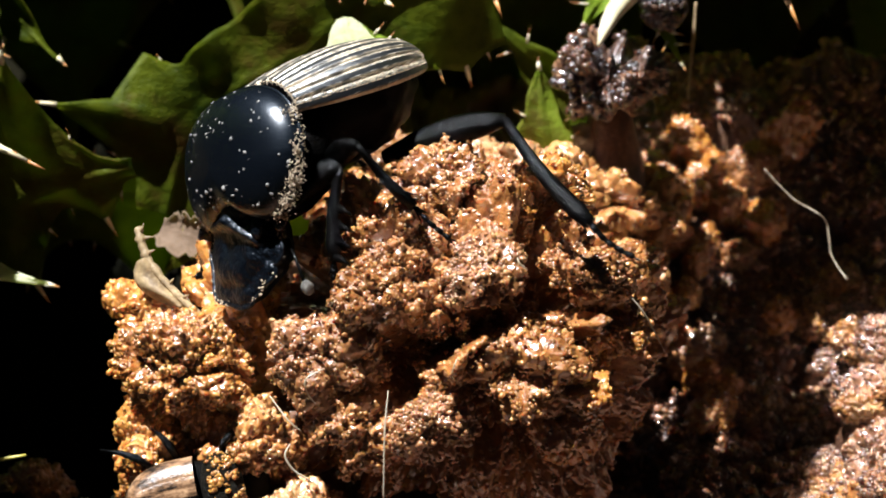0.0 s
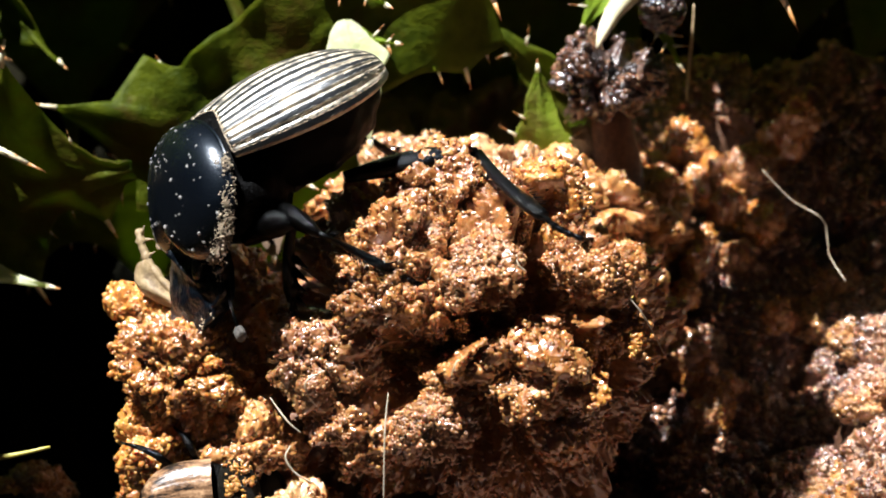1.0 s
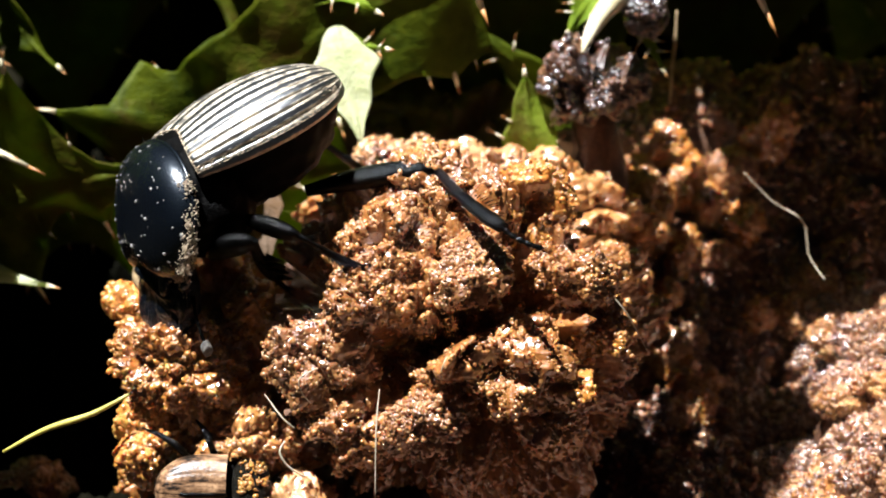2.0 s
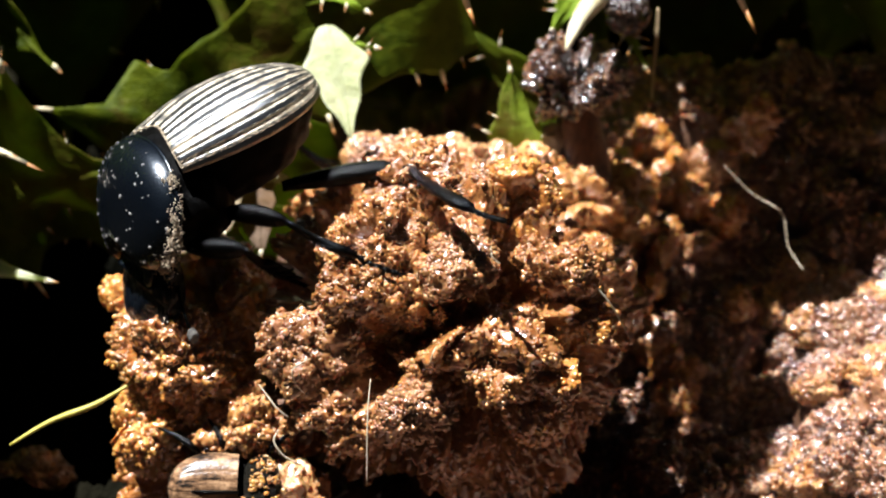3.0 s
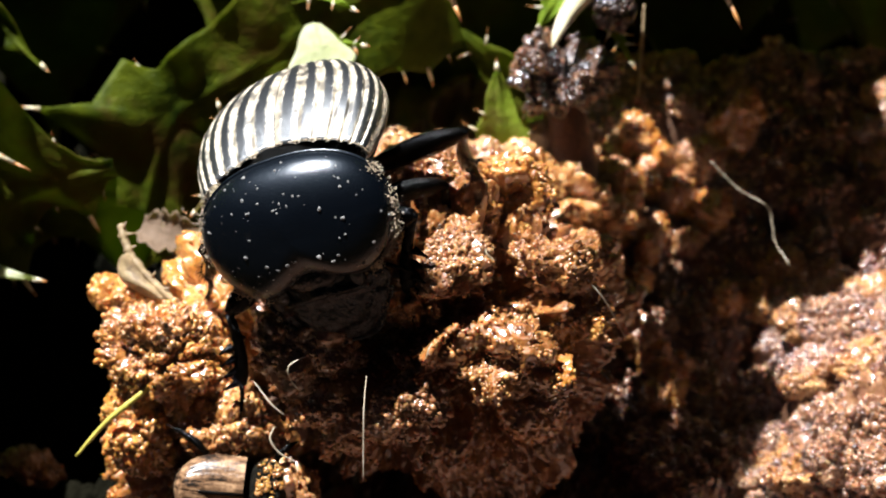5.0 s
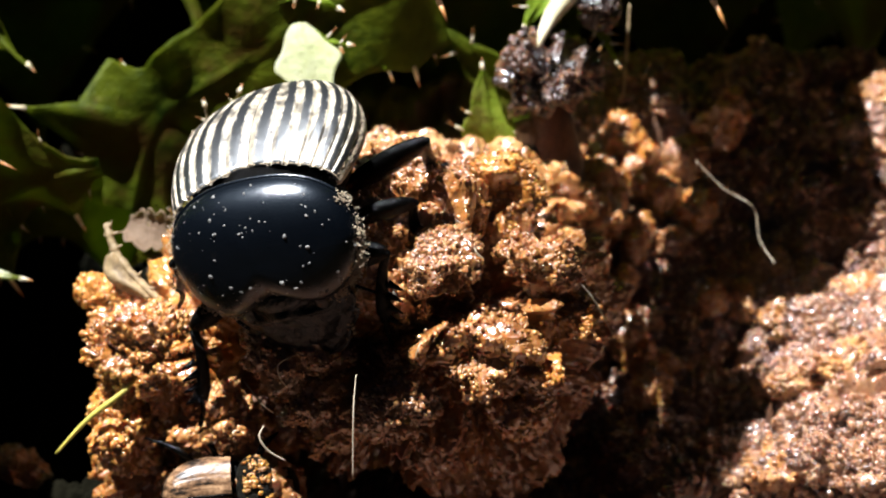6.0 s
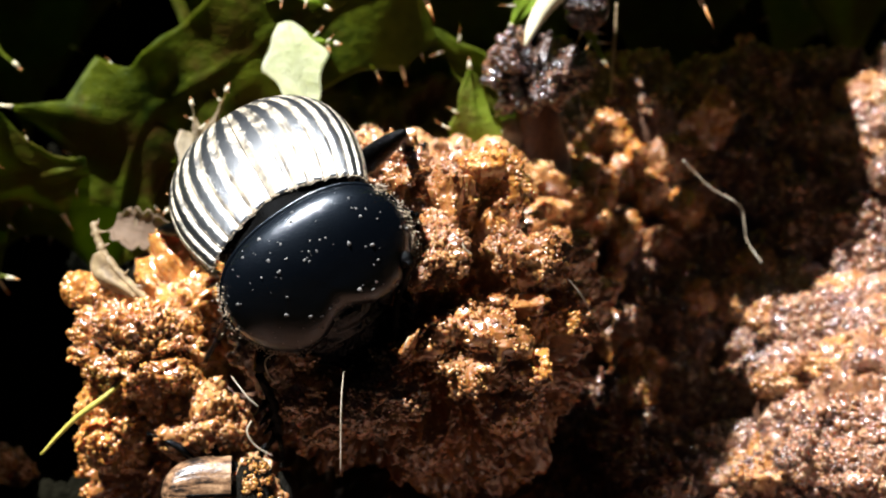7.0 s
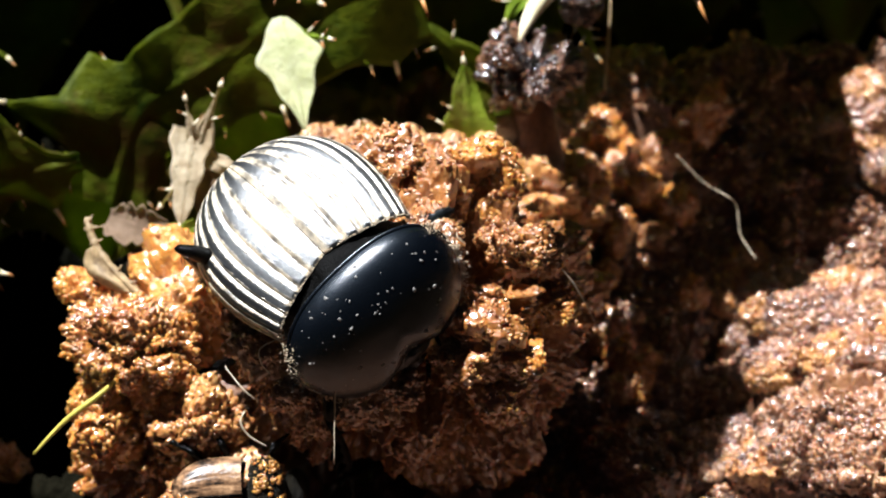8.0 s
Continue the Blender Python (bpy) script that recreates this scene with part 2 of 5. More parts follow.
def crumble(p, seed, big=1.2, fine=1.0):
    """How far dung stands out at each point: lobes, pits, clods, crumbs and grit."""
    warp = np.stack([soft(p, 2.4, seed + k) for k in (11, 12, 13)], 1) * 1.3
    out = soft(p, 7.0, seed) * 1.5 * big + soft(p, 3.2, seed + 1) * 0.9 * big
    pit = np.clip((soft(p + warp, 4.6, seed + 7) - 0.16) / 0.3, 0, 1)
    out -= pit * pit * (3 - 2 * pit) * 3.8 * big
    out += (lumps(p + warp, 4.4, seed + 2) - 0.55) * 2.3 * big
    out += (lumps(p + warp * 0.7, 2.3, seed + 6) - 0.5) * 1.0 * big
    out += (lumps(p + warp * 0.5, 1.1, seed + 3) - 0.5) * 0.46 * fine
    out += (lumps(p + warp * 0.3, 0.5, seed + 4) - 0.5) * 0.26 * fine
    return out + soft(p, 0.45, seed + 5) * 0.13 * fine


# ---- mesh helpers ----
def mesh(name, verts, faces, material, smooth=True):
    """A mesh from millimetres."""
    data = bpy.data.meshes.new(name)
    if isinstance(faces, np.ndarray):
        n, k = faces.shape
        data.vertices.add(len(verts))
        data.vertices.foreach_set("co", (np.asarray(verts, np.float32) * MM).ravel())
        data.loops.add(n * k)
        data.loops.foreach_set("vertex_index", faces.astype(np.int32).ravel())
        data.polygons.add(n)
        data.polygons.foreach_set("loop_start", np.arange(0, n * k, k, dtype=np.int32))
        data.update(calc_edges=True)
    else:
        data.from_pydata((np.asarray(verts, float) * MM).tolist(), [], [tuple(int(i) for i in f) for f in faces])
    data.materials.append(material)
    data.polygons.foreach_set("use_smooth", [smooth] * len(data.polygons))
    data.update()
    return data


def part(name, data, parent, label=""):
    """One mesh object under a thing or under a part."""
    ob = new(name, data)
    ob.parent = parent
    return tagged(ob, label)


def thing(name, m, label, category, group=""):
    """An Empty at a thing's base, for its parts."""
    ob = new(name)
    ob.empty_display_size = 0.002
    ob.matrix_world = m
    return tagged(ob, label, category, group)


BALLS = {}


def ball(level):
    """Points and triangles of a round ball of radius 1."""
    if level not in BALLS:
        bm = bmesh.new()
        bmesh.ops.create_icosphere(bm, subdivisions=level, radius=1.0)
        bm.verts.index_update()
        BALLS[level] = (np.array([v.co[:] for v in bm.verts]), np.array([[v.index for v in f.verts] for f in bm.faces]))
        bm.free()
    return BALLS[level]


def joined(pieces):
    """Many (points, faces) as one."""
    verts, faces, n = [], [], 0
    for v, f in pieces:
        verts.append(np.asarray(v, float))
        faces.extend([[i + n for i in face] for face in (f.tolist() if isinstance(f, np.ndarray) else f)])
        n += len(v)
    return np.concatenate(verts), faces


def tube(points, radii, sides=8, flat=1.0):
    """A round or flattened tube along points, closed at both ends."""
    pts = [Vector(p) for p in points]
    verts, faces = [], []
    side = None
    for k, p in enumerate(pts):
        way = (pts[min(k + 1, len(pts) - 1)] - pts[max(k - 1, 0)]).normalized()
        if side is None:
            side = way.cross((0.1, 0.2, 1.0)).normalized()
        side = (side - way * side.dot(way)).normalized()
        other = way.cross(side)
        for s in range(sides):
            a = 2 * math.pi * s / sides
            verts.append(p + radii[k] * (math.cos(a) * side * flat + math.sin(a) * other))
    for k in range(len(pts) - 1):
        for s in range(sides):
            a, b = k * sides + s, k * sides + (s + 1) % sides
            faces.append((a, b, b + sides, a + sides))
    faces.append(tuple(range(sides))[::-1])
    faces.append(tuple(range((len(pts) - 1) * sides, len(pts) * sides)))
    return np.array([v[:] for v in verts]), faces


def bend(a, b, sag, n=10, wobble=0.0, seed=0):
    """Points along a bowed line from a to b."""
    rnd = random.Random(seed)
    a, b, sag = Vector(a), Vector(b), Vector(sag)
    out = []
    for k in range(n):
        s = k / (n - 1)
        out.append(a.lerp(b, s) + sag * (4 * s * (1 - s)) + Vector([rnd.uniform(-1, 1) * wobble for _ in range(3)]) * (4 * s * (1 - s)))
    return out


def grains(points, normals, count, sizes, seed, sink=0.54, detail=1):
    """Loose crumbs strewn over a surface, each of its own shape."""
    rnd = np.random.RandomState(seed)
    unit, tri = ball(detail)
    pick = rnd.choice(len(points), count, replace=len(points) < count)
    verts, faces = [], []
    for k, i in enumerate(pick):
        size = sizes[0] + (sizes[1] - sizes[0]) * rnd.rand() ** 1.6
        shape = unit * (0.6 + 0.6 * rnd.rand(3))
        shape = shape * (1 + 0.18 * np.sin(shape @ rnd.randn(3, 1) * 2.4 + rnd.rand() * 6)) * (0.90 + 0.20 * rnd.rand(len(unit), 1))
        shape = shape @ np.linalg.qr(rnd.randn(3, 3))[0]
        verts.append(points[i] + normals[i] * size * (1 - 2 * sink) * 0.6 + shape * size)
        faces.append(tri + k * len(unit))
    return np.concatenate(verts), np.concatenate(faces)


def blob(radii, seed=0, rough=0.0, level=4):
    unit, tri = ball(level)
    v = unit * np.array(radii)
    return v * (1 + rough * soft(v + seed * 9.1, 1.2, seed))[:, None], tri


def smooth_normals(verts, faces):
    faces = np.asarray(faces)
    a, b, c = verts[faces[:, 0]], verts[faces[:, 1]], verts[faces[:, 2]]
    n = np.cross(b - a, c - a)
    out = np.zeros_like(verts)
    for k in range(3):
        np.add.at(out, faces[:, k], n)
    return out / (np.linalg.norm(out, axis=1, keepdims=True) + 1e-12)


# ---- ground ----
def step(a, b, x):
    s = np.clip((x - a) / (b - a), 0, 1)
    return s * s * (3 - 2 * s)


def ground_height(x, y):
    """Height of the ground: a hollow round the ball, a bank to the rear, a rise on one side."""
    z = 2.0 + 0.22 * np.clip(y - 2, 0, 36)
    z = z + 0.55 * np.clip(y - 9, 0, 19) * step(11, 17, x) * (1 - step(29, 36, y))
    shore = x + 1.5 * np.sin(0.75 * y + 0.6) + 0.7 * np.sin(1.9 * y)
    z = z + 5.5 * step(26, 31, shore) * step(-16, -6, y) * (1 - step(7, 13, y))
    for at, lean, width, deep in ((9.2, 0.10, 0.8, 2.2), (4.4, 0.25, 0.7, 1.8), (-0.8, -0.30, 1.1, 2.6)):
        z = z - deep * np.exp(-((y - at - lean * (x - 29)) / width) ** 2) * step(23, 26, x) * (1 - 0.7 * step(30, 36, x))
    z = z + 4.5 * step(6, -1, np.hypot((x - 5) / 1.6, y - 14) - 5) * 0.9
    z = z - 9.0 * step(-19, -24, x) * step(-3, 3, y) * (1 - step(24, 34, y))
    return z - 9.0 * step(40, 52, y) * step(90, 60, np.abs(x))


def build_ground():
    """One sheet: fine near the ball, wider and wider meshes out to the horizon."""
    near_x = np.arange(-40, 46, 0.24)
    near_y = np.arange(-20, 44, 0.24)
    far = 0.6 * (1.32 ** np.arange(1, 30))
    far = np.cumsum(far)
    xs = np.concatenate([near_x[0] - far[::-1], near_x, near_x[-1] + far])
    ys = np.concatenate([near_y[0] - far[::-1], near_y, near_y[-1] + far])
    gx, gy = np.meshgrid(xs, ys)
    x, y = gx.ravel(), gy.ravel()
    z = ground_height(x, y)
    p = np.stack([x, y, z], 1)
    near = (1 - step(46, 70, np.hypot(x - 3, y - 15)))
    z = z + crumble(p, 70, 0.75, 1.3) * near + soft(p, 60.0, 5) * 5 * (1 - near)
    n, m = len(ys), len(xs)
    idx = np.arange(n * m).reshape(n, m)
    quads = np.stack([idx[:-1, :-1], idx[:-1, 1:], idx[1:, 1:], idx[1:, :-1]], -1).reshape(-1, 4)
    verts = np.stack([x, y, z], 1)
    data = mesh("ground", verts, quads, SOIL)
    data.materials.append(SHADE_BLACK)
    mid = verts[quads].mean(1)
    # distant ground and the pit at the left get shade as black colour
    blackened = np.hypot(mid[:, 0] - 3, mid[:, 1] - 12) + soft(mid, 9.0, 8) * 8 > 52
    blackened |= mid[:, 0] + soft(mid, 6.0, 9) * 3 < -19
    data.polygons.foreach_set("material_index", blackened.astype(np.int32))
    ob = new("ground", data)
    tagged(ob, "dark crumbly soil under and behind the dung", "ground", kind="structure")
    # loose grit over the part beside the ball
    mine = np.where((x > 10) & (x < 44) & (y > -14) & (y < 34))[0]
    v, f = grains(verts[mine], np.tile((0.0, -0.4, 0.9), (len(mine), 1)), 26000, (0.10, 0.42), 77, 0.4)
    tagged(part("grit", mesh("grit", v, f, DUNG_RISE), ob, "wet brown grit"), kind="stuff")
    return verts


GROUND = build_ground()


# ---- dung ----
def clod(name, m, radii, seed, material, label, category, level=6, crumbs=400, big=1.0, fine=1.0, sizes=(0.09, 0.28), group="", hollows=()):
    """A lump of dung: a crumbled body and the loose crumbs that stick to it."""
    unit, tri = ball(level)
    radii = np.array(radii, float)
    smooth = unit * radii
    normal = unit / radii
    normal /= np.linalg.norm(normal, axis=1, keepdims=True)
    size = float(radii.mean())
    out = crumble(smooth + seed * 37.7, seed, big * min(1.0, size / 6), fine * min(1.0, size / 3.0))
    for a, b, width, depth in hollows:
        a, b = np.array(a, float), np.array(b, float)
        wob = smooth + np.stack([soft(smooth, 1.8, seed + k) for k in (31, 32, 33)], 1) * 0.9
        s = np.clip(((wob - a) @ (b - a)) / max(1e-6, (b - a) @ (b - a)), 0, 1)
        away = np.linalg.norm(wob - a - s[:, None] * (b - a), axis=1)
        out = out - depth * np.clip(1.6 * np.exp(-(away / width) ** 2), 0, 1)
    verts = smooth + normal * out[:, None]
    top = thing(name, m, label, category, group)
    part("body", mesh("body", verts, tri, material), top)
    if crumbs:
        v, f = grains(verts, smooth_normals(verts, tri), int(crumbs * (1 if crumbs > 9000 else 2.4)), sizes, seed)
        tagged(part("crumbs", mesh("crumbs", v, f, material), top), kind="stuff")
    return top


# the ball itself, with the lobes pressed onto it
BALL_AT = (1.1, -5.9, -1.0)
# clefts and hollows in its face: from, to (u, v), width, depth
CLEFTS = [
    ((-1.3, -6.2), (0.6, -5.2), 0.8, 4.0), ((0.6, -5.2), (3.6, -4.0), 0.7, 3.6), ((5.3, -3.0), (7.6, -2.6), 0.7, 3.6), ((9.4, -3.4), (10.2, -3.6), 0.5, 2.4),
    ((-6.2, -8.5), (-2.8, -8.7), 0.8, 3.6), ((-9.8, -8.1), (-7.4, -8.9), 0.9, 3.4), ((1.6, -10.8), (6.6, -12.2), 1.8, 3.4), ((0.4, -2.6), (1.0, -3.8), 0.6, 2.4),
    ((-3.4, -0.6), (-1.8, -2.2), 0.5, 1.6), ((9.0, -8.0), (11.0, -11.0), 1.2, 2.4),
]


def on_ball(u, v):
    """A point of the ball's face, seen from its middle."""
    x, y = u - BALL_AT[0], v - BALL_AT[1]
    return (x, y, math.sqrt(max(0.0, 12.0 ** 2 - x * x - y * y)))


dung_ball = clod("dung_ball", seat(*BALL_AT), (12.2, 10.9, 12.0), 3, DUNG, "round ball of moist brown dung, crumbly and lumpy",
                 "dung ball", level=8, crumbs=17000, big=1.2, fine=1.0, sizes=(0.09, 0.27), hollows=[(on_ball(*a), on_ball(*b), w, d) for a, b, w, d in CLEFTS])
# lobes on the ball: place on it (u, v, d from its middle), size, tone
LOBES_ON_BALL = [
    (-8.2, -0.4, 8.6, 3.0, DUNG_DULL), (-5.2, 3.6, 10.0, 2.6, DUNG), (3.6, -1.4, 11.2, 2.8, DUNG), (6.4, -3.8, 9.4, 2.8, DUNG_GOLD),
    (7.6, 4.6, 8.2, 2.8, DUNG), (5.2, 8.6, 6.2, 2.6, DUNG_GOLD), (-1.2, 9.8, 6.4, 2.8, DUNG), (9.4, 1.0, 7.0, 2.4, DUNG_GOLD),
    (-6.8, -5.6, 8.2, 2.6, DUNG), (-1.6, -4.8, 10.6, 2.4, DUNG_DULL), (-3.6, 6.4, 9.4, 2.6, DUNG), (1.2, 4.6, 11.0, 2.2, DUNG_DULL),
]
for k, (u, v, d, r, tone) in enumerate(LOBES_ON_BALL):
    unit, tri = ball(5)
    rnd = random.Random(k)
    shape = unit * np.array([r * rnd.uniform(0.9, 1.3), r * rnd.uniform(0.75, 1.0), r * rnd.uniform(0.6, 0.85)])
    shape = shape + unit * crumble(shape + k * 51.3, 40 + k, 0.55, 1.1)[:, None]
    lobe = part("clump", mesh("clump", shape, tri, tone), dung_ball)
    lobe.matrix_basis = pose(u * MM, v * MM, d * MM, rnd.uniform(-15, 15), rnd.uniform(-15, 15), rnd.uniform(-30, 30))
    gv, gf = grains(shape, smooth_normals(shape, tri), 1100, (0.09, 0.27), 60 + k)
    tagged(part("crumbs", mesh("crumbs", gv, gf, tone), lobe), kind="stuff")

# the pile beside the ball, on which the small beetle sits
PILE = [
    (-14.6, -15.2, -2.0, (6.0, 5.6, 6.4), 5, DUNG_GOLD, 7, 1200), (-15.8, -7.4, 3.4, (4.3, 3.7, 4.2), 6, DUNG_GOLD, 7, 1200),
    (-11.8, -12.2, 4.6, (3.0, 2.8, 3.0), 7, DUNG, 6, 420), (-19.4, -3.9, -2.4, (2.6, 2.0, 3.2), 8, DUNG_GOLD, 6, 120),
    (-27.6, -16.0, -9.0, (2.6, 1.8, 2.6), 9, DUNG, 6, 200), (-12.6, -4.6, -2.0, (3.4, 4.6, 5.0), 10, DUNG_GOLD, 6, 300),
    (-10.2, -17.6, 5.0, (4.2, 3.2, 3.6), 11, DUNG_DULL, 6, 300), (-18.0, -12.4, 3.2, (2.4, 3.2, 2.8), 12, DUNG_GOLD, 6, 300),
]
for u, v, d, radii, seed, tone, level, crumbs in PILE:
    clod("dung_lump", seat(u, v, d), radii, seed, tone, "wet golden-brown dung lump heaped beside the ball", "dung", level, crumbs, 1.1, 1.0, group="dung lumps")

# the ridge behind the ball
RIDGE = [
    (-0.9, 4.6, -8.0, 3.2, 21, DUNG), (3.0, 4.5, -11.0, 3.4, 22, DUNG_DULL), (7.0, 4.2, -12.5, 3.6, 23, DUNG), (10.8, 3.0, -13.0, 3.4, 24, DUNG),
    (9.2, 5.2, -15.0, 2.4, 25, DUNG_DULL), (13.2, 1.2, -14.5, 2.6, 26, DUNG), (-4.6, 2.8, -10.0, 3.8, 27, DUNG), (-2.2, 5.8, -14.0, 2.8, 29, DUNG_DULL),
    (4.0, 5.0, -17.0, 3.2, 30, DUNG_DULL), (1.0, 1.6, -12.0, 5.0, 41, DUNG), (13.6, 4.0, -17.0, 2.8, 42, DUNG), (11.0, -2.0, -12.0, 4.0, 43, DUNG), (5.0, -0.6, -15.0, 6.0, 28, DUNG),
]
for u, v, d, r, seed, tone in RIDGE:
    clod("dung_lump", seat(u, v, d), (r * 1.15, r * 0.85, r), seed, tone, "brown crumbly dung lump in the ridge behind the ball", "dung",
         6, 260, 1.0, 1.0, group="dung lumps")


def on_ground(x, y, sink, r):
    return pose(x * MM, y * MM, (float(ground_height(np.array(x), np.array(y))) + r - sink) * MM)


# single lumps in the hollow, and the rise of dung on the other side
HOLLOW = [
    (17.4, 21.9, 1.7, 131), (15.4, 18.9, 1.6, 132), (18.9, 19.5, 1.8, 133), (20.4, 18.3, 1.4, 134), (14.9, 20.6, 1.6, 135), (16.3, 16.8, 1.3, 136), (18.5, 15.5, 1.2, 137),
    (21.0, 15.3, 1.1, 138), (17.8, 14.1, 0.9, 139), (17.1, 12.0, 1.0, 140), (19.2, 10.5, 0.7, 141), (19.7, 7.2, 1.0, 142), (16.2, 14.9, 1.3, 143), (16.2, 22.6, 1.3, 144),
    (13.6, 19.6, 1.6, 145), (15.7, 10.5, 1.2, 146), (22.2, 20.5, 1.8, 147), (25.2, 23.2, 2.0, 148), (22.8, 17.2, 1.5, 149), (17.6, 4.1, 1.1, 150), (23.7, 11.9, 1.2, 151), (18.0, 6.8, 1.5, 152), (17.0, 8.8, 1.5, 153), (18.8, 4.6, 1.2, 154),
]
for x, y, r, seed in HOLLOW:
    clod("dung_crumb", on_ground(x, y, r * 0.2, r), (r * 1.1, r, r * 1.3), seed, DUNG_GOLD if seed % 3 else DUNG_DULL,
         "small wet dung crumb lying in the hollow", "dung", 5, 60, 0.8, 1.0, group="dung crumbs")
RISE = [
    (28.4, 14.2, 1.7, 51), (30.2, 13.6, 2.0, 52), (32.4, 13.0, 1.9, 53), (27.0, 12.6, 1.6, 54), (29.0, 11.4, 2.2, 55), (31.6, 10.6, 2.4, 56), (34.4, 10.8, 2.4, 57), (37.6, 10.4, 2.6, 58),
    (27.2, 9.6, 1.2, 59), (28.8, 8.0, 1.7, 60), (31.0, 6.6, 2.2, 61), (34.2, 5.4, 2.6, 62), (38.0, 4.6, 3.0, 63),
    (27.2, 5.6, 1.5, 64), (28.8, 3.2, 2.0, 65), (31.2, 1.4, 2.4, 66), (34.6, 0.2, 3.0, 67), (38.4, -1.0, 3.4, 68),
    (28.0, 0.8, 1.6, 69), (29.6, -2.4, 2.2, 70), (32.4, -4.6, 2.8, 73), (36.4, -6.0, 3.2, 74), (41.2, -5.0, 3.6, 75),
    (25.4, 1.2, 1.2, 76), (23.2, -0.2, 1.2, 77), (25.2, -2.0, 1.7, 78), (27.2, -3.6, 1.9, 79), (24.0, -3.8, 1.4, 80), (26.4, -6.6, 2.0, 81), (29.2, -8.2, 2.4, 82), (32.6, -9.4, 2.6, 83),
    (37.4, 25.8, 1.7, 84), (38.0, 23.8, 1.8, 85), (35.2, 23.6, 1.0, 86), (37.6, 21.8, 1.7, 87), (39.6, 20.4, 1.7, 88), (40.4, 25.4, 2.0, 89),
]
for x, y, r, seed in RISE:
    clod("dung_lump", on_ground(x, y, r * 1.0, r), (r * 1.35, r * 1.0, r * 0.85), seed, DUNG_RISE if seed % 3 else DUNG,
         "brown wet crumbly dung lump on the rise beside the hollow", "dung", 6, 420, 1.0, 1.1, group="dung lumps")

# a stump with a dark clod stuck on its top
stump = thing("stem_stump", seat(11.6, 4.0, -14.0), "short brown stem stump with a pale broken side", "stem")
column = np.array([(0, 0, 0), (0.1, 1.6, 0.2), (0.1, 3.2, 0.4), (-0.1, 4.8, 0.6), (-0.1, 6.0, 0.8)])
sv, sf = tube(column, [2.4, 2.1, 1.8, 1.6, 1.4], 24)
part("stem", mesh("stem", sv + np.stack([soft(sv, 1.4, k) * 0.35 for k in range(3)], 1), sf, SOIL), stump)
kv, kt = ball(4)
knob = part("pale_knob", mesh("pale_knob", kv * (1.3, 1.5, 1.1) + kv * soft(kv * 3, 1.5, 2)[:, None] * 0.2, kt, PITH), stump, "pale broken knob")
knob.matrix_basis = pose(-2.0 * MM, 3.2 * MM, 0.6 * MM)
clod("dark_clod", seat(11.3, 11.6, -11.0), (3.4, 2.7, 3.0), 71, DUNG_DARK, "dark wet clod of dung stuck on a stem stump", "dung", 6, 330, 1.3, 1.6, (0.10, 0.45))
clod("dark_clod", seat(15.0, 16.6, -12.0), (1.6, 1.6, 1.6), 72, DUNG_DARK, "dark brown dung clod caught on the thistle", "dung", 5, 120, 0.9, 1.2)


# ---- thistle ----
def spine(a, b, radius, parent, tip_share=0.35):
    """A stiff ivory spine with an amber point, as part of a leaf or lobe."""
    a, b = Vector(a), Vector(b)
    mid = a.lerp(b, 1 - tip_share)
    v, f = tube([a, a.lerp(mid, 0.5), mid], [radius, radius * 0.75, radius * 0.45], 8)
    ob = part("spine", mesh("spine", v, f, SPINE), parent)
    v, f = tube([mid, mid.lerp(b, 0.6), b], [radius * 0.45, radius * 0.25, radius * 0.04], 8)
    part("spine_tip", mesh("spine_tip", v, f, SPINE_TIP), parent, "amber point")
    return ob


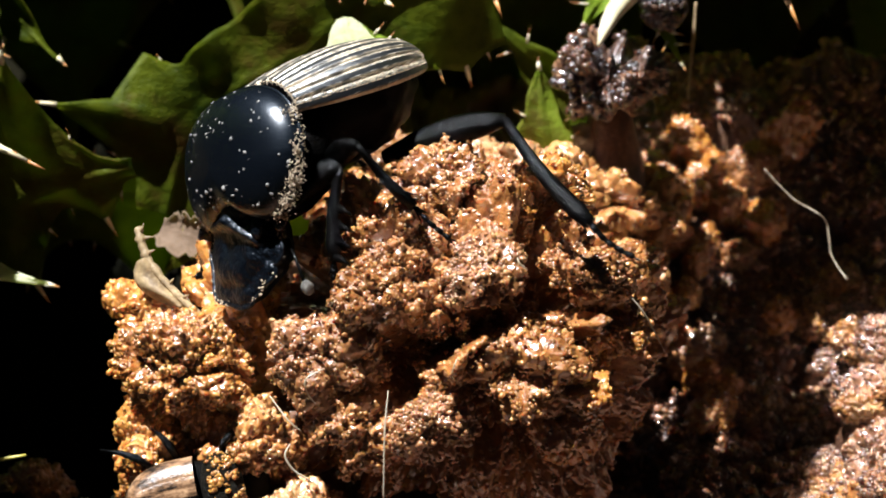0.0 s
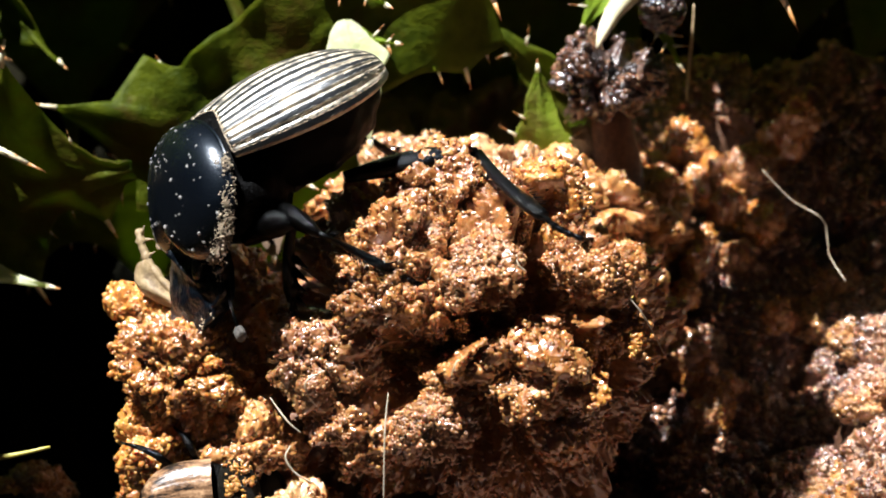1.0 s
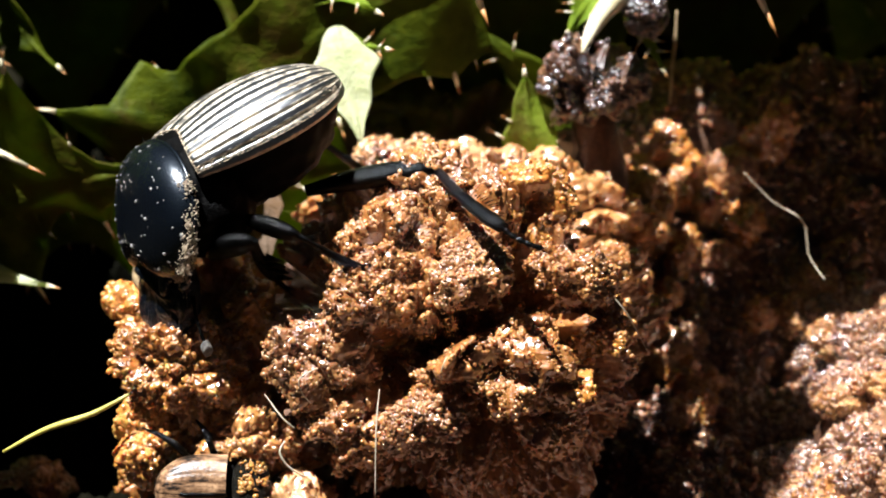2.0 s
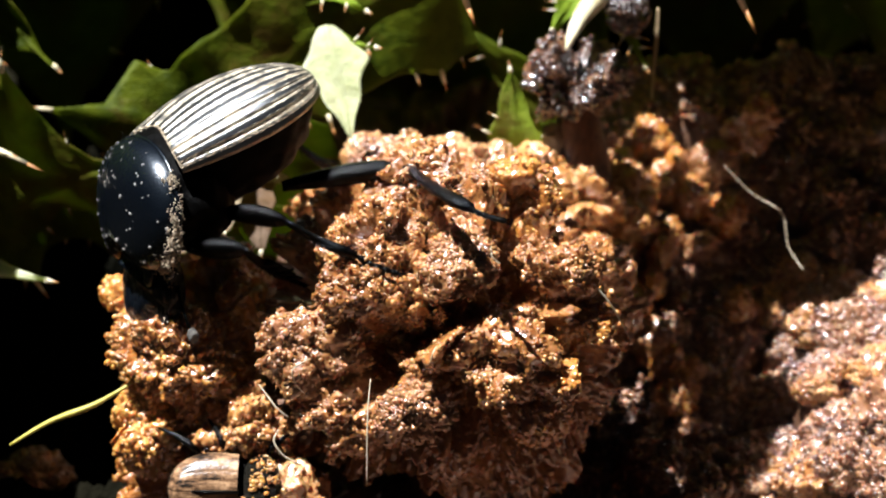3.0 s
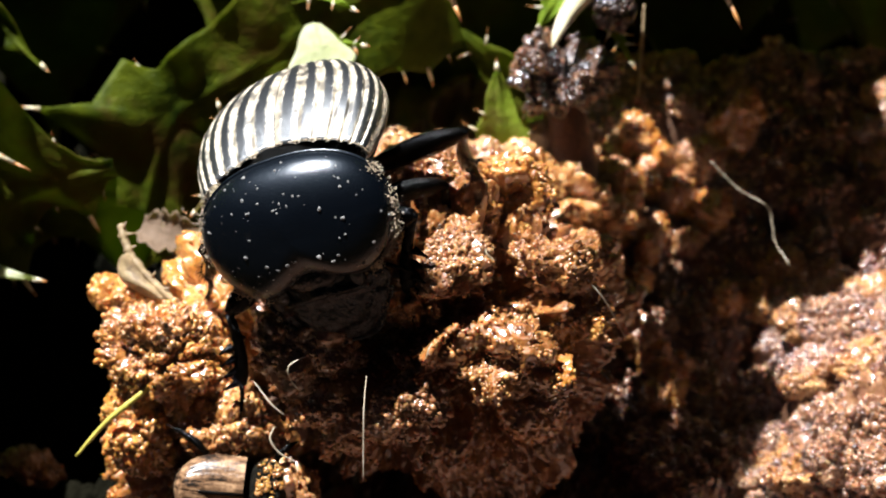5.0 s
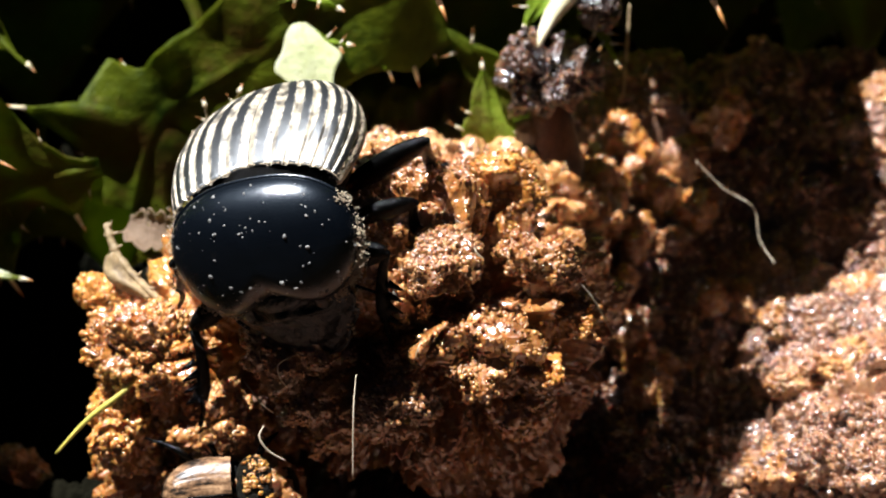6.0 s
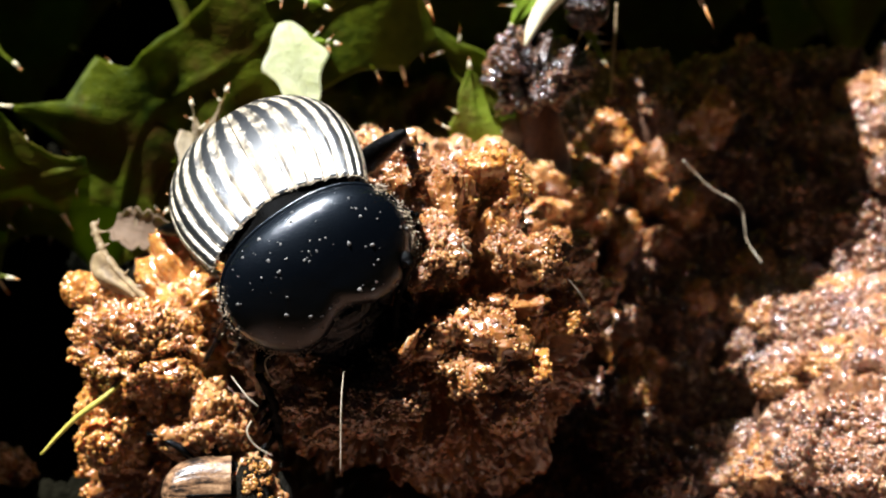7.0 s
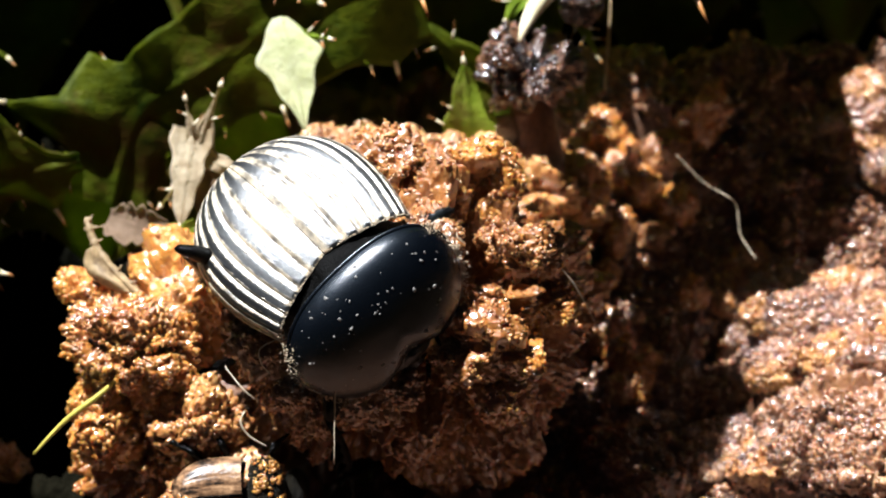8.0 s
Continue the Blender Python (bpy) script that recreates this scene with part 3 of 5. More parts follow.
def thistle_lobe(parent, material, base, tip, width, tilt, seed, fill=0.0, teeth=2):
    """One pointed lobe of a thistle leaf: hollow-sided, waved, with a spine at the point and a toothed edge."""
    rnd = random.Random(seed)
    base, tip = Vector(base), Vector(tip)
    along = tip - base
    length = along.length
    along.normalize()
    facing = Vector((0, math.sin(radians(tilt)), math.cos(radians(tilt))))
    facing = (facing - along * facing.dot(along)).normalized()
    side = along.cross(facing)
    rows, cols = 30, 13
    waves, phase = rnd.uniform(2.0, 3.2), rnd.uniform(0, 6)
    top, low = [], []
    for i in range(rows):
        s = i / (rows - 1)
        half = width / 2 * ((1 - s) ** 2.0 * 0.80 + 0.20 * (1 - s) + 0.14 * math.sin(s * math.pi * waves + phase) * (1 - s) * s * 2)
        if fill:
            half = width / 2 * (1 - s) ** fill * (1 + 0.10 * math.sin(s * 19 + phase)) * (min(1.0, 0.12 + 2.3 * s) if fill == 1.05 else 1)
        half = max(half, 0.05)
        for j in range(cols):
            q = 2 * j / (cols - 1) - 1
            p = base + along * (length * s * 0.97) + side * (half * q)
            lift = 0.22 * half * q * q + 0.28 * math.sin(5.5 * s + q * 2.2 + phase) * min(1, half) + 0.5 * math.sin(s * math.pi) * 0.4
            thick = 0.16 * (1 - 0.6 * abs(q)) + (0.16 if abs(q) < 0.12 else 0)
            top.append(p + facing * (lift + thick))
            low.append(p + facing * (lift - 0.10))
    n = len(top)
    verts = np.array([v[:] for v in top + low])
    faces = []
    for i in range(rows - 1):
        for j in range(cols - 1):
            a = i * cols + j
            faces.append((a, a + 1, a + cols + 1, a + cols))
            faces.append((n + a, n + a + cols, n + a + cols + 1, n + a + 1))
        for j in (0, cols - 1):
            a = i * cols + j
            faces.append((a, a + cols, n + a + cols, n + a) if j == 0 else (a, n + a, n + a + cols, a + cols))
    faces.append(tuple(range((rows - 1) * cols, n)) + tuple(range(2 * n - 1, n + (rows - 1) * cols - 1, -1)))
    ob = part("lobe", mesh("lobe", verts, faces, material), parent)
    end = base + along * length * 0.95
    spine(end, tip + along * 0.5, 0.20, ob)
    # small teeth with spines along both edges
    for edge in (0, cols - 1):
        for i in sorted(rnd.sample(range(6, 24), teeth)):
            p = Vector(verts[i * cols + edge])
            way = (side * (-1 if edge == 0 else 1) + along * 0.7 + facing * rnd.uniform(-0.2, 0.5)).normalized()
            spine(p - way * 0.15, p + way * rnd.uniform(0.7, 1.3), 0.11, ob, 0.5)
    return ob


def thistle_blade(parent, material, mid, breadth, up, down, tilt, seed):
    """A lobed thistle blade along a midrib (u, v points); lobes (place along it, half span, length) end in spines, with round bays between."""
    rnd = random.Random(seed)
    rows, half_cols = 170, 12
    pts = [Vector((u, v, 0)) for u, v in mid]
    slope = math.tan(radians(-tilt))
    low_v = min(p.y for p in pts)
    verts, faces = [], []

    def spread(lobes, s):
        w = breadth * (1 - 0.65 * s)
        for c, h, length in lobes:
            w += length * max(0.0, 1 - abs(s - c) / h) ** 1.8
        return w + 0.10 * math.sin(s * 23 + seed) + 0.05 * math.sin(s * 61)

    def place(s, q):
        t = s * (len(pts) - 1)
        k = min(int(t), len(pts) - 2)
        p0, p1, p2, p3 = pts[max(k - 1, 0)], pts[k], pts[k + 1], pts[min(k + 2, len(pts) - 1)]
        t -= k
        p = 0.5 * (2 * p1 + (p2 - p0) * t + (2 * p0 - 5 * p1 + 4 * p2 - p3) * t * t + (3 * p1 - p0 - 3 * p2 + p3) * t ** 3)
        way = (p2 - p1).normalized()
        side = Vector((-way.y, way.x, 0))
        if side.y < 0:
            side = -side
        w = spread(up if q > 0 else down, s)
        p = p + side * (q * w) + way * (abs(q) ** 2 * w * 0.12)
        wave = 0.30 * math.sin(s * 17 + q * 3 + seed) * min(1, abs(q) * w / 2) + 0.10 * abs(q) * w * math.sin(s * 31 + 2 * seed)
        return Vector((p.x, p.y, depth + slope * p.y + wave + (0.25 * max(0, 1 - abs(q) * w / 0.5))))

    depth = tilt_depth[parent]
    cols = 2 * half_cols + 1
    for i in range(rows):
        for j in range(cols):
            verts.append(place(i / (rows - 1), (j - half_cols) / half_cols)[:])
    for i in range(rows - 1):
        for j in range(cols - 1):
            a = i * cols + j
            faces.append((a, a + 1, a + cols + 1, a + cols))
    ob = part("blade", mesh("blade", verts, faces, material), parent)
    thick = ob.modifiers.new("thickness", "SOLIDIFY")
    thick.thickness, thick.offset = 0.18 * MM, 0
    for lobes, q in ((up, 1), (down, -1)):
        for c, h, length in lobes:
            tip, root = place(c, q), place(c, q * 0.8)
            way = (tip - root).normalized()
            spine(tip - way * 0.5, tip + way * 1.3, 0.2, ob)
            for off in (-0.6, 0.55):
                edge, inner = place(min(0.98, max(0.02, c + off * h)), q), place(min(0.98, max(0.02, c + off * h)), q * 0.7)
                way = ((edge - inner).normalized() + Vector((rnd.uniform(-0.3, 0.3), rnd.uniform(-0.3, 0.3), 0.3))).normalized()
                spine(edge - way * 0.2, edge + way * rnd.uniform(0.6, 1.1), 0.11, ob, 0.5)
    return ob


LEAVES = {
    "main": "large dark green thistle leaf with spiny lobes and rusty patches", "low": "dark green thistle leaf lying low beside the dung",
    "far": "shaded green thistle leaf deep behind the others", "back": "bright green thistle leaf tip behind the ridge",
    "rear": "dark green thistle leaf in deep shade", "over": "green thistle leaves added out of view to shade the dung, with two spines hanging in",
}
# leaf, blade, base, point, width, tilt
THISTLE = [
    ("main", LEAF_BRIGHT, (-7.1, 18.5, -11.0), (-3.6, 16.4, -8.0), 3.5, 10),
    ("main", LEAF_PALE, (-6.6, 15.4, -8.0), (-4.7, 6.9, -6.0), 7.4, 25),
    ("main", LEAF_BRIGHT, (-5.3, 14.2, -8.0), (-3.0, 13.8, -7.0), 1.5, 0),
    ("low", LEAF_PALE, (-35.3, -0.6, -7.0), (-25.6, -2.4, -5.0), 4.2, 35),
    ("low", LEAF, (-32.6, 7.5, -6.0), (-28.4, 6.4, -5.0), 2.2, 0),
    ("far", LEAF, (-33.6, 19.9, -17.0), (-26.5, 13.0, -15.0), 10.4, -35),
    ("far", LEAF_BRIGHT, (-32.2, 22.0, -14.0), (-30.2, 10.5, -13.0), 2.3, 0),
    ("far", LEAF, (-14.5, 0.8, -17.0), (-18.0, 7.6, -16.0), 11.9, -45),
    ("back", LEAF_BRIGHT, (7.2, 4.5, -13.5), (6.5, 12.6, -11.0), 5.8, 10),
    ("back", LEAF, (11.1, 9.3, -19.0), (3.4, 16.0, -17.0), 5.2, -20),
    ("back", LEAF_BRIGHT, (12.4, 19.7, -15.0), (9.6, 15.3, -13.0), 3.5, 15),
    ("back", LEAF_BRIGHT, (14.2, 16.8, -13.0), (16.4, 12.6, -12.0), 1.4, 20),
    # two rear lobes on the right: brighter colour makes up for missing light
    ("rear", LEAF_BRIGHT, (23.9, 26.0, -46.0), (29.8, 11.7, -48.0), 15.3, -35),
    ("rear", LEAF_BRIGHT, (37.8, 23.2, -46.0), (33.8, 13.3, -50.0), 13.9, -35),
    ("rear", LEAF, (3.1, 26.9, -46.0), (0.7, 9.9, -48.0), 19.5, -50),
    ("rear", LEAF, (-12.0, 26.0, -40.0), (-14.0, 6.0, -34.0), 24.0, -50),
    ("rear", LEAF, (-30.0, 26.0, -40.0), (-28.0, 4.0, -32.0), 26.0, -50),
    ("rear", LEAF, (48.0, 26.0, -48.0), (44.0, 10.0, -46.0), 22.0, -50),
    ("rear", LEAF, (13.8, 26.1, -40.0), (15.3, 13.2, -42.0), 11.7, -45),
    # leaves added above, out of view, to shade ground, hollow and background
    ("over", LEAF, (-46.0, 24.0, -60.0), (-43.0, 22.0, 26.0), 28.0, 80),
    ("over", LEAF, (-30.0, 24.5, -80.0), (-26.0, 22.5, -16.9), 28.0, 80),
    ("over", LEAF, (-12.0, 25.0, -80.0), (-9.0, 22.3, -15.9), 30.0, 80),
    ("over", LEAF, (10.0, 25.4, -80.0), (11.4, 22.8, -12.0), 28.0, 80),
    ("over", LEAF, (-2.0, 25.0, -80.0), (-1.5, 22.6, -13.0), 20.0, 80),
    ("over", LIGHT_PASS_LEAF, (28.0, 24.4, -70.0), (19.0, 22.0, 3.1), 22.0, 80),
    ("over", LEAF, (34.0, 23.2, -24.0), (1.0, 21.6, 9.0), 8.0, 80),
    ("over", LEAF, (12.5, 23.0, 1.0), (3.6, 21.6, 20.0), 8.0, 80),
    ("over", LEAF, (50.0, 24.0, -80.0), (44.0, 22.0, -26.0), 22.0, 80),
    ("over", LIGHT_PASS_LEAF, (29.0, 26.0, -90.0), (26.4, 23.0, -4.0), 24.0, 80),
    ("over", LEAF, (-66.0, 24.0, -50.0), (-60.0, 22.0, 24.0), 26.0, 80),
]
leaf_of = {key: thing("thistle_leaf", BANK, label, "leaf", "thistle leaves") for key, label in LEAVES.items()}
tilt_depth = {leaf_of["main"]: -17.0, leaf_of["low"]: -10.0, leaf_of["far"]: -24.0, leaf_of["rear"]: -50.0}
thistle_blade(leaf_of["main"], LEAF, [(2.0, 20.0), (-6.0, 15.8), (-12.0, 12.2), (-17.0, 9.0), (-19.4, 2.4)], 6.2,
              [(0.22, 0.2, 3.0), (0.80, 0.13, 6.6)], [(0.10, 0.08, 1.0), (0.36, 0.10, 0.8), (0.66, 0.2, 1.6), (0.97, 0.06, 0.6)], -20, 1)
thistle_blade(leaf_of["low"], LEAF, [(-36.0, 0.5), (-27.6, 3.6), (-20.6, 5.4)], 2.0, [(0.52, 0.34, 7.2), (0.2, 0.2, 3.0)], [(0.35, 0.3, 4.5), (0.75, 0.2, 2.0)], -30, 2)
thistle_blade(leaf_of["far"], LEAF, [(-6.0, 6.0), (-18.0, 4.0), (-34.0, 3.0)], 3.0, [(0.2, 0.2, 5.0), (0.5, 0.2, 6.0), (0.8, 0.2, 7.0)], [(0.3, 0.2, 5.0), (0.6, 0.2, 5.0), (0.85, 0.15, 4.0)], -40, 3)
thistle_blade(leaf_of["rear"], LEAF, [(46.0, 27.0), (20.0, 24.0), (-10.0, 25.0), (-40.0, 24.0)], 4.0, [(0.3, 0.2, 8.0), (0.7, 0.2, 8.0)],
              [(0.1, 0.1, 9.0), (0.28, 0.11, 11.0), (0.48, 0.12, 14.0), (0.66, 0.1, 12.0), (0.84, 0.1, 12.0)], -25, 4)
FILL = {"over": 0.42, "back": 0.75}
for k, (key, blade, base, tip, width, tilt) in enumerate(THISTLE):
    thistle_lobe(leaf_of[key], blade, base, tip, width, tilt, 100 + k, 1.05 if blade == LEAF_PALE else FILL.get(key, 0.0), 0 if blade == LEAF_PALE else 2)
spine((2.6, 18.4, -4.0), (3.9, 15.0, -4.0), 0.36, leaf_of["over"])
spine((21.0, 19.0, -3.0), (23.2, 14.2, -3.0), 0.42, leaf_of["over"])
spine((-29.4, 6.8, -5.0), (-26.1, 5.2, -5.0), 0.26, leaf_of["low"])
v, f = tube(bend((13.9, 18.6, -12.0), (10.4, 13.6, -8.0), (-0.4, 0.2, 0), 8), [1.0, 0.9, 0.8, 0.7, 0.6, 0.5, 0.35, 0.12], 10)
pale_stem = new("thistle_stalk", mesh("thistle_stalk", v, f, SPINE))
pale_stem.matrix_world = BANK
tagged(pale_stem, "thick ivory thistle stalk ending in a point", "stalk")


# ---- dry bits, hairs and stalks ----
def strand(name, points, radius, material, label, category, parent_m=BANK, sides=6, taper=0.5):
    """A thin hair or straw through a few points."""
    pts = [Vector(p) for p in points]
    fine = []
    for k in range(len(pts) - 1):
        p0, p1, p2, p3 = pts[max(k - 1, 0)], pts[k], pts[k + 1], pts[min(k + 2, len(pts) - 1)]
        for j in range(6):
            s = j / 6
            fine.append(0.5 * (2 * p1 + (p2 - p0) * s + (2 * p0 - 5 * p1 + 4 * p2 - p3) * s * s + (3 * p1 - p0 - 3 * p2 + p3) * s ** 3))
    fine.append(pts[-1])
    radii = [radius * (1 - (1 - taper) * abs(2 * k / (len(fine) - 1) - 1)) for k in range(len(fine))]
    ob = new(name, mesh(name, *tube(fine, radii, sides), material))
    ob.matrix_world = parent_m
    return tagged(ob, label, category)


strand("hair", [(21.6, 5.4, -9.0), (23.6, 3.4, -9.4), (25.7, 2.1, -9.6), (26.1, 0.6, -9.8), (26.3, -0.5, -9.9), (27.2, -2.1, -9.0)], 0.07, HAIR,
       "long pale bent hair standing in the dung", "hair")
strand("hair", [(29.7, -17.6, 1.0), (30.7, -17.4, 1.6), (31.6, -17.0, 1.9), (33.1, -16.9, 1.7), (34.9, -17.1, 1.2)], 0.06, HAIR, "short pale hair lying on the wet dung", "hair")
# ---- hairs that stick to the ball go with it
for k, pts in enumerate([
    [(-7.1, -7.1, 11.4), (-8.1, -7.7, 11.6), (-8.0, -8.6, 11.2), (-7.5, -9.3, 10.4)], [(-9.1, -11.6, 10.2), (-9.4, -12.3, 10.4), (-8.9, -13.2, 10.2), (-7.8, -13.9, 9.8)],
    [(-3.2, -8.3, 13.0), (-3.4, -10.6, 13.2), (-3.5, -14.9, 12.6)], [(4.4, -0.2, 11.0), (4.5, -0.8, 11.2), (5.0, -1.2, 11.0)],
    [(10.5, -2.0, 8.4), (12.1, -3.8, 8.0), (13.6, -6.3, 6.0)], [(-10.4, -8.8, 9.2), (-9.3, -10.2, 9.8), (-8.5, -10.9, 9.6)], [(0.5, -7.3, 13.4), (0.7, -6.7, 13.6), (0.9, -6.3, 13.2)],
]):
    moved = [tuple(Vector(p) - Vector(BALL_AT)) for p in pts]
    h = strand("hair", moved, 0.055 if k != 1 else 0.075, HAIR, "", "", Matrix())
    h.parent = dung_ball
    tagged(h, "pale bent hair")
# ---- dry bract and curled dead leaves
def dry_blade(name, points, width, label, material=STRAW, seed=0):
    """A dry leaf rolled up along its length."""
    rnd = random.Random(seed)
    pts = [Vector(p) for p in points]
    rows, cols = 24, 9
    verts = []
    for i in range(rows):
        s = i / (rows - 1) * (len(pts) - 1)
        k = min(int(s), len(pts) - 2)
        p = pts[k].lerp(pts[k + 1], s - k)
        way = (pts[k + 1] - pts[k]).normalized()
        side = way.cross((0, 0.3, 1)).normalized()
        face = side.cross(way)
        half = width * math.sin(math.pi * min(1, 0.12 + 0.9 * i / (rows - 1))) ** 0.7 * (1 + 0.18 * math.sin(i * 1.3 + seed)) + 0.04
        for j in range(cols):
            a = (j / (cols - 1) - 0.5) * 2.6
            verts.append(p + side * half * math.sin(a) + face * half * (1 - math.cos(a)) * 0.8 + face * rnd.uniform(-0.05, 0.05))
    verts = np.array([v[:] for v in verts])
    faces = [(i * cols + j, i * cols + j + 1, (i + 1) * cols + j + 1, (i + 1) * cols + j) for i in range(rows - 1) for j in range(cols - 1)]
    ob = new(name, mesh(name, verts, faces, material))
    ob.matrix_world = BANK
    thick = ob.modifiers.new("thickness", "SOLIDIFY")
    thick.thickness = 0.12 * MM
    return tagged(ob, label, "dry leaf")


def dry_twig():
    """A knotted straw twig with short spikes, a curled leaf on one side."""
    top = thing("dry_twig", BANK, "dry straw-coloured twig with a curled leaf, stuck in wet dung", "twig")
    way = [(-19.4, 1.4, 0.2), (-19.1, 0.2, 0.4), (-18.7, -0.7, 0.6), (-17.9, -1.8, 0.9), (-16.6, -3.1, 1.2), (-14.9, -4.7, 1.4)]
    fine = [Vector(way[k]).lerp(Vector(way[k + 1]), j / 5) for k in range(5) for j in range(5)] + [Vector(way[-1])]
    radii = [0.20 + 0.10 * abs(math.sin(k * 1.7)) + (0.12 if k in (3, 8, 13) else 0) for k in range(len(fine))]
    part("stem", mesh("stem", *tube(fine, radii, 10), STRAW), top)
    for k, (dx, dy) in zip((2, 3, 8, 12, 17, 20), ((0.3, 0.7), (0.9, 0.1), (0.6, 0.3), (-0.5, 0.4), (0.4, 0.5), (0.6, 0.2))):
        p = fine[k]
        part("spike", mesh("spike", *tube([p, p + Vector((dx * 0.5, dy * 0.5, 0.2)), p + Vector((dx, dy, 0.3))], [0.16, 0.10, 0.02], 6), STRAW), top)
    rows, cols = 26, 13
    verts = []
    for i in range(rows):
        s = i / (rows - 1)
        c = Vector((-18.8, -0.5, 0.7)).lerp(Vector((-16.4, -3.6, 1.2)), s)
        broad = 1.75 * math.sin(math.pi * min(1, 0.06 + 0.92 * s)) ** 0.6 * (1 - 0.35 * s) + 0.05
        for j in range(cols):
            q = j / (cols - 1)
            verts.append((c.x - broad * q * 0.95, c.y - broad * q * 0.45, c.z + 0.55 * math.sin(q * 3.0) - 0.25 * q + 0.10 * math.sin(9 * s + 5 * q)))
    faces = [(i * cols + j, i * cols + j + 1, (i + 1) * cols + j + 1, (i + 1) * cols + j) for i in range(rows - 1) for j in range(cols - 1)]
    leaf = part("curled_leaf", mesh("curled_leaf", verts, faces, STRAW), top, "curled beige leaf")
    leaf.modifiers.new("thickness", "SOLIDIFY").thickness = 0.1 * MM


dry_twig()
dry_blade("papery_flake", [(-18.6, 1.3, -5.6), (-17.2, 0.7, -5.0), (-15.8, 0.6, -4.8), (-14.4, 1.0, -5.2)], 1.35, "thin papery brown flake behind the twig", FLAKE, 3)
# a small green bud and a shred of green leaf
bud = thing("green_bud", seat(-17.6, -5.9, 1.6, 0, 0, 28), "small green bud with a pale wet tip, pressed into the dung", "bud")
bv, bf = blob((1.5, 0.62, 0.6), 21, 0.06, 4)
part("husk", mesh("husk", bv, bf, LEAF_BRIGHT), bud)
bv, bf = blob((0.7, 0.42, 0.5), 22, 0.05, 4)
part("tip", mesh("tip", bv + (1.3, 0.1, 0.2), bf, LEAF_PALE), bud, "pale tip")
shred = thing("green_shred", BANK, "bright green shred of thistle leaf beside the dung", "leaf")
thistle_lobe(shred, LEAF_BRIGHT, (-12.2, 0.6, -3.4), (-16.2, -1.8, -3.0), 1.6, 10, 301, 0.8)
# a dead leaf, torn into spiny rags
rag = thing("dead_thistle_leaf", BANK, "torn dead thistle leaf, straw-coloured, with spiny rags", "dry leaf")
for k, (base, tip, width, tilt, fill) in enumerate([
    ((-12.6, 6.4, -7.0), (-13.2, 9.7, -6.6), 1.7, 10, 0.0), ((-12.2, 6.6, -7.2), (-10.7, 10.7, -6.8), 2.2, 20, 0.0), ((-12.7, 7.6, -7.0), (-13.6, 0.6, -5.6), 3.0, 20, 0.5),
    ((-12.4, 5.8, -7.4), (-8.6, 4.2, -6.6), 1.8, -10, 0.6), ((-13.2, 4.2, -6.8), (-15.0, 2.2, -6.4), 1.6, 25, 0.0), ((-11.8, 4.6, -7.6), (-11.2, -0.6, -6.6), 3.4, 0, 0.5),
]):
    thistle_lobe(rag, DRY_LEAF if k != 5 else FLAKE, base, tip, width, tilt, 320 + k, fill, 1 if fill == 0 else 0)
strand("dry_stalk", [(17.4, 17.0, -13.0), (17.3, 15.0, -13.2), (17.1, 12.8, -13.6), (17.0, 10.4, -14.2)], 0.15, STRAW, "thin dry stalk hanging down", "stalk")
stalk = strand("grass_stalk", [(0, 0, 0), (3.0, 0.2, 0.1), (6.2, -0.1, 0.3), (9.0, 0.1, 0.2)], 0.22, STALK, "yellow-green bit of grass stalk stuck in the dung", "grass stalk", Matrix(), 8, 0.4)


# ---- the large beetle: x to its head, y to its left, z up ----
def dome(outline, centre, height, power, rings=18, under=0.6, rim=0.12):
    """A shell over an outline (x, y, z rows), domed above, hollow edge turned in below."""
    outline, centre = np.asarray(outline, float), np.asarray(centre, float)
    n = len(outline)
    verts = [centre + (0, 0, height)]
    faces = []
    for r in range(1, rings + 1):
        s = math.sin(r / rings * math.pi / 2)
        lift = height * (1 - s ** power) ** (1 / power)
        ring = centre + (outline - centre) * s
        ring[:, 2] += lift
        verts.extend(ring)
    low = centre + (outline - centre) * (1 - rim)
    low[:, 2] -= under
    verts.extend(low)
    verts.append(centre - (0, 0, under * 1.4))
    for j in range(n):
        faces.append((0, 1 + j, 1 + (j + 1) % n))
        for r in range(rings):
            a, b = 1 + r * n + j, 1 + r * n + (j + 1) % n
            faces.append((a, a + n, b + n, b))
        a, b = 1 + rings * n + j, 1 + rings * n + (j + 1) % n
        faces.append((a, len(verts) - 1, b))
    return np.array(verts), faces


def pronotum_outline(n=120):
    out = []
    for k in range(n):
        a = 2 * math.pi * k / n
        c, s = math.cos(a), math.sin(a)
        e = 2.35
        r = (abs(c) ** e + abs(s) ** e) ** (-1 / e)
        x, y = 5.0 * r * c, 6.95 * r * s
        if c > 0:
            x -= 1.9 * math.exp(-(y / 3.2) ** 2) * c
            y *= 1 - 0.14 * c
        out.append((4.7 + x, y, 0.10 * x - 0.4 * (y / 6.9) ** 2 + 0.4))
    return np.array(out)


def head_outline(n=140):
    out = []
    for k in range(n):
        a = -math.pi + 2 * math.pi * k / n
        r = 3.75 + 0.55 * math.cos(a)
        if abs(a) < 1.25:
            r += 0.34 * (0.5 + 0.5 * math.cos(a * 6 * math.pi / 2.5 * 1.0 + math.pi)) - 0.1
        if 1.3 < abs(a) < 1.75:
            r += 0.35 * math.sin((abs(a) - 1.3) / 0.45 * math.pi)
        x, y = 1.9 + r * math.cos(a), r * math.sin(a)
        out.append((max(x, -0.9), y, 0.0 - 0.03 * y * y))
    return np.array(out)


STRIAE = 8
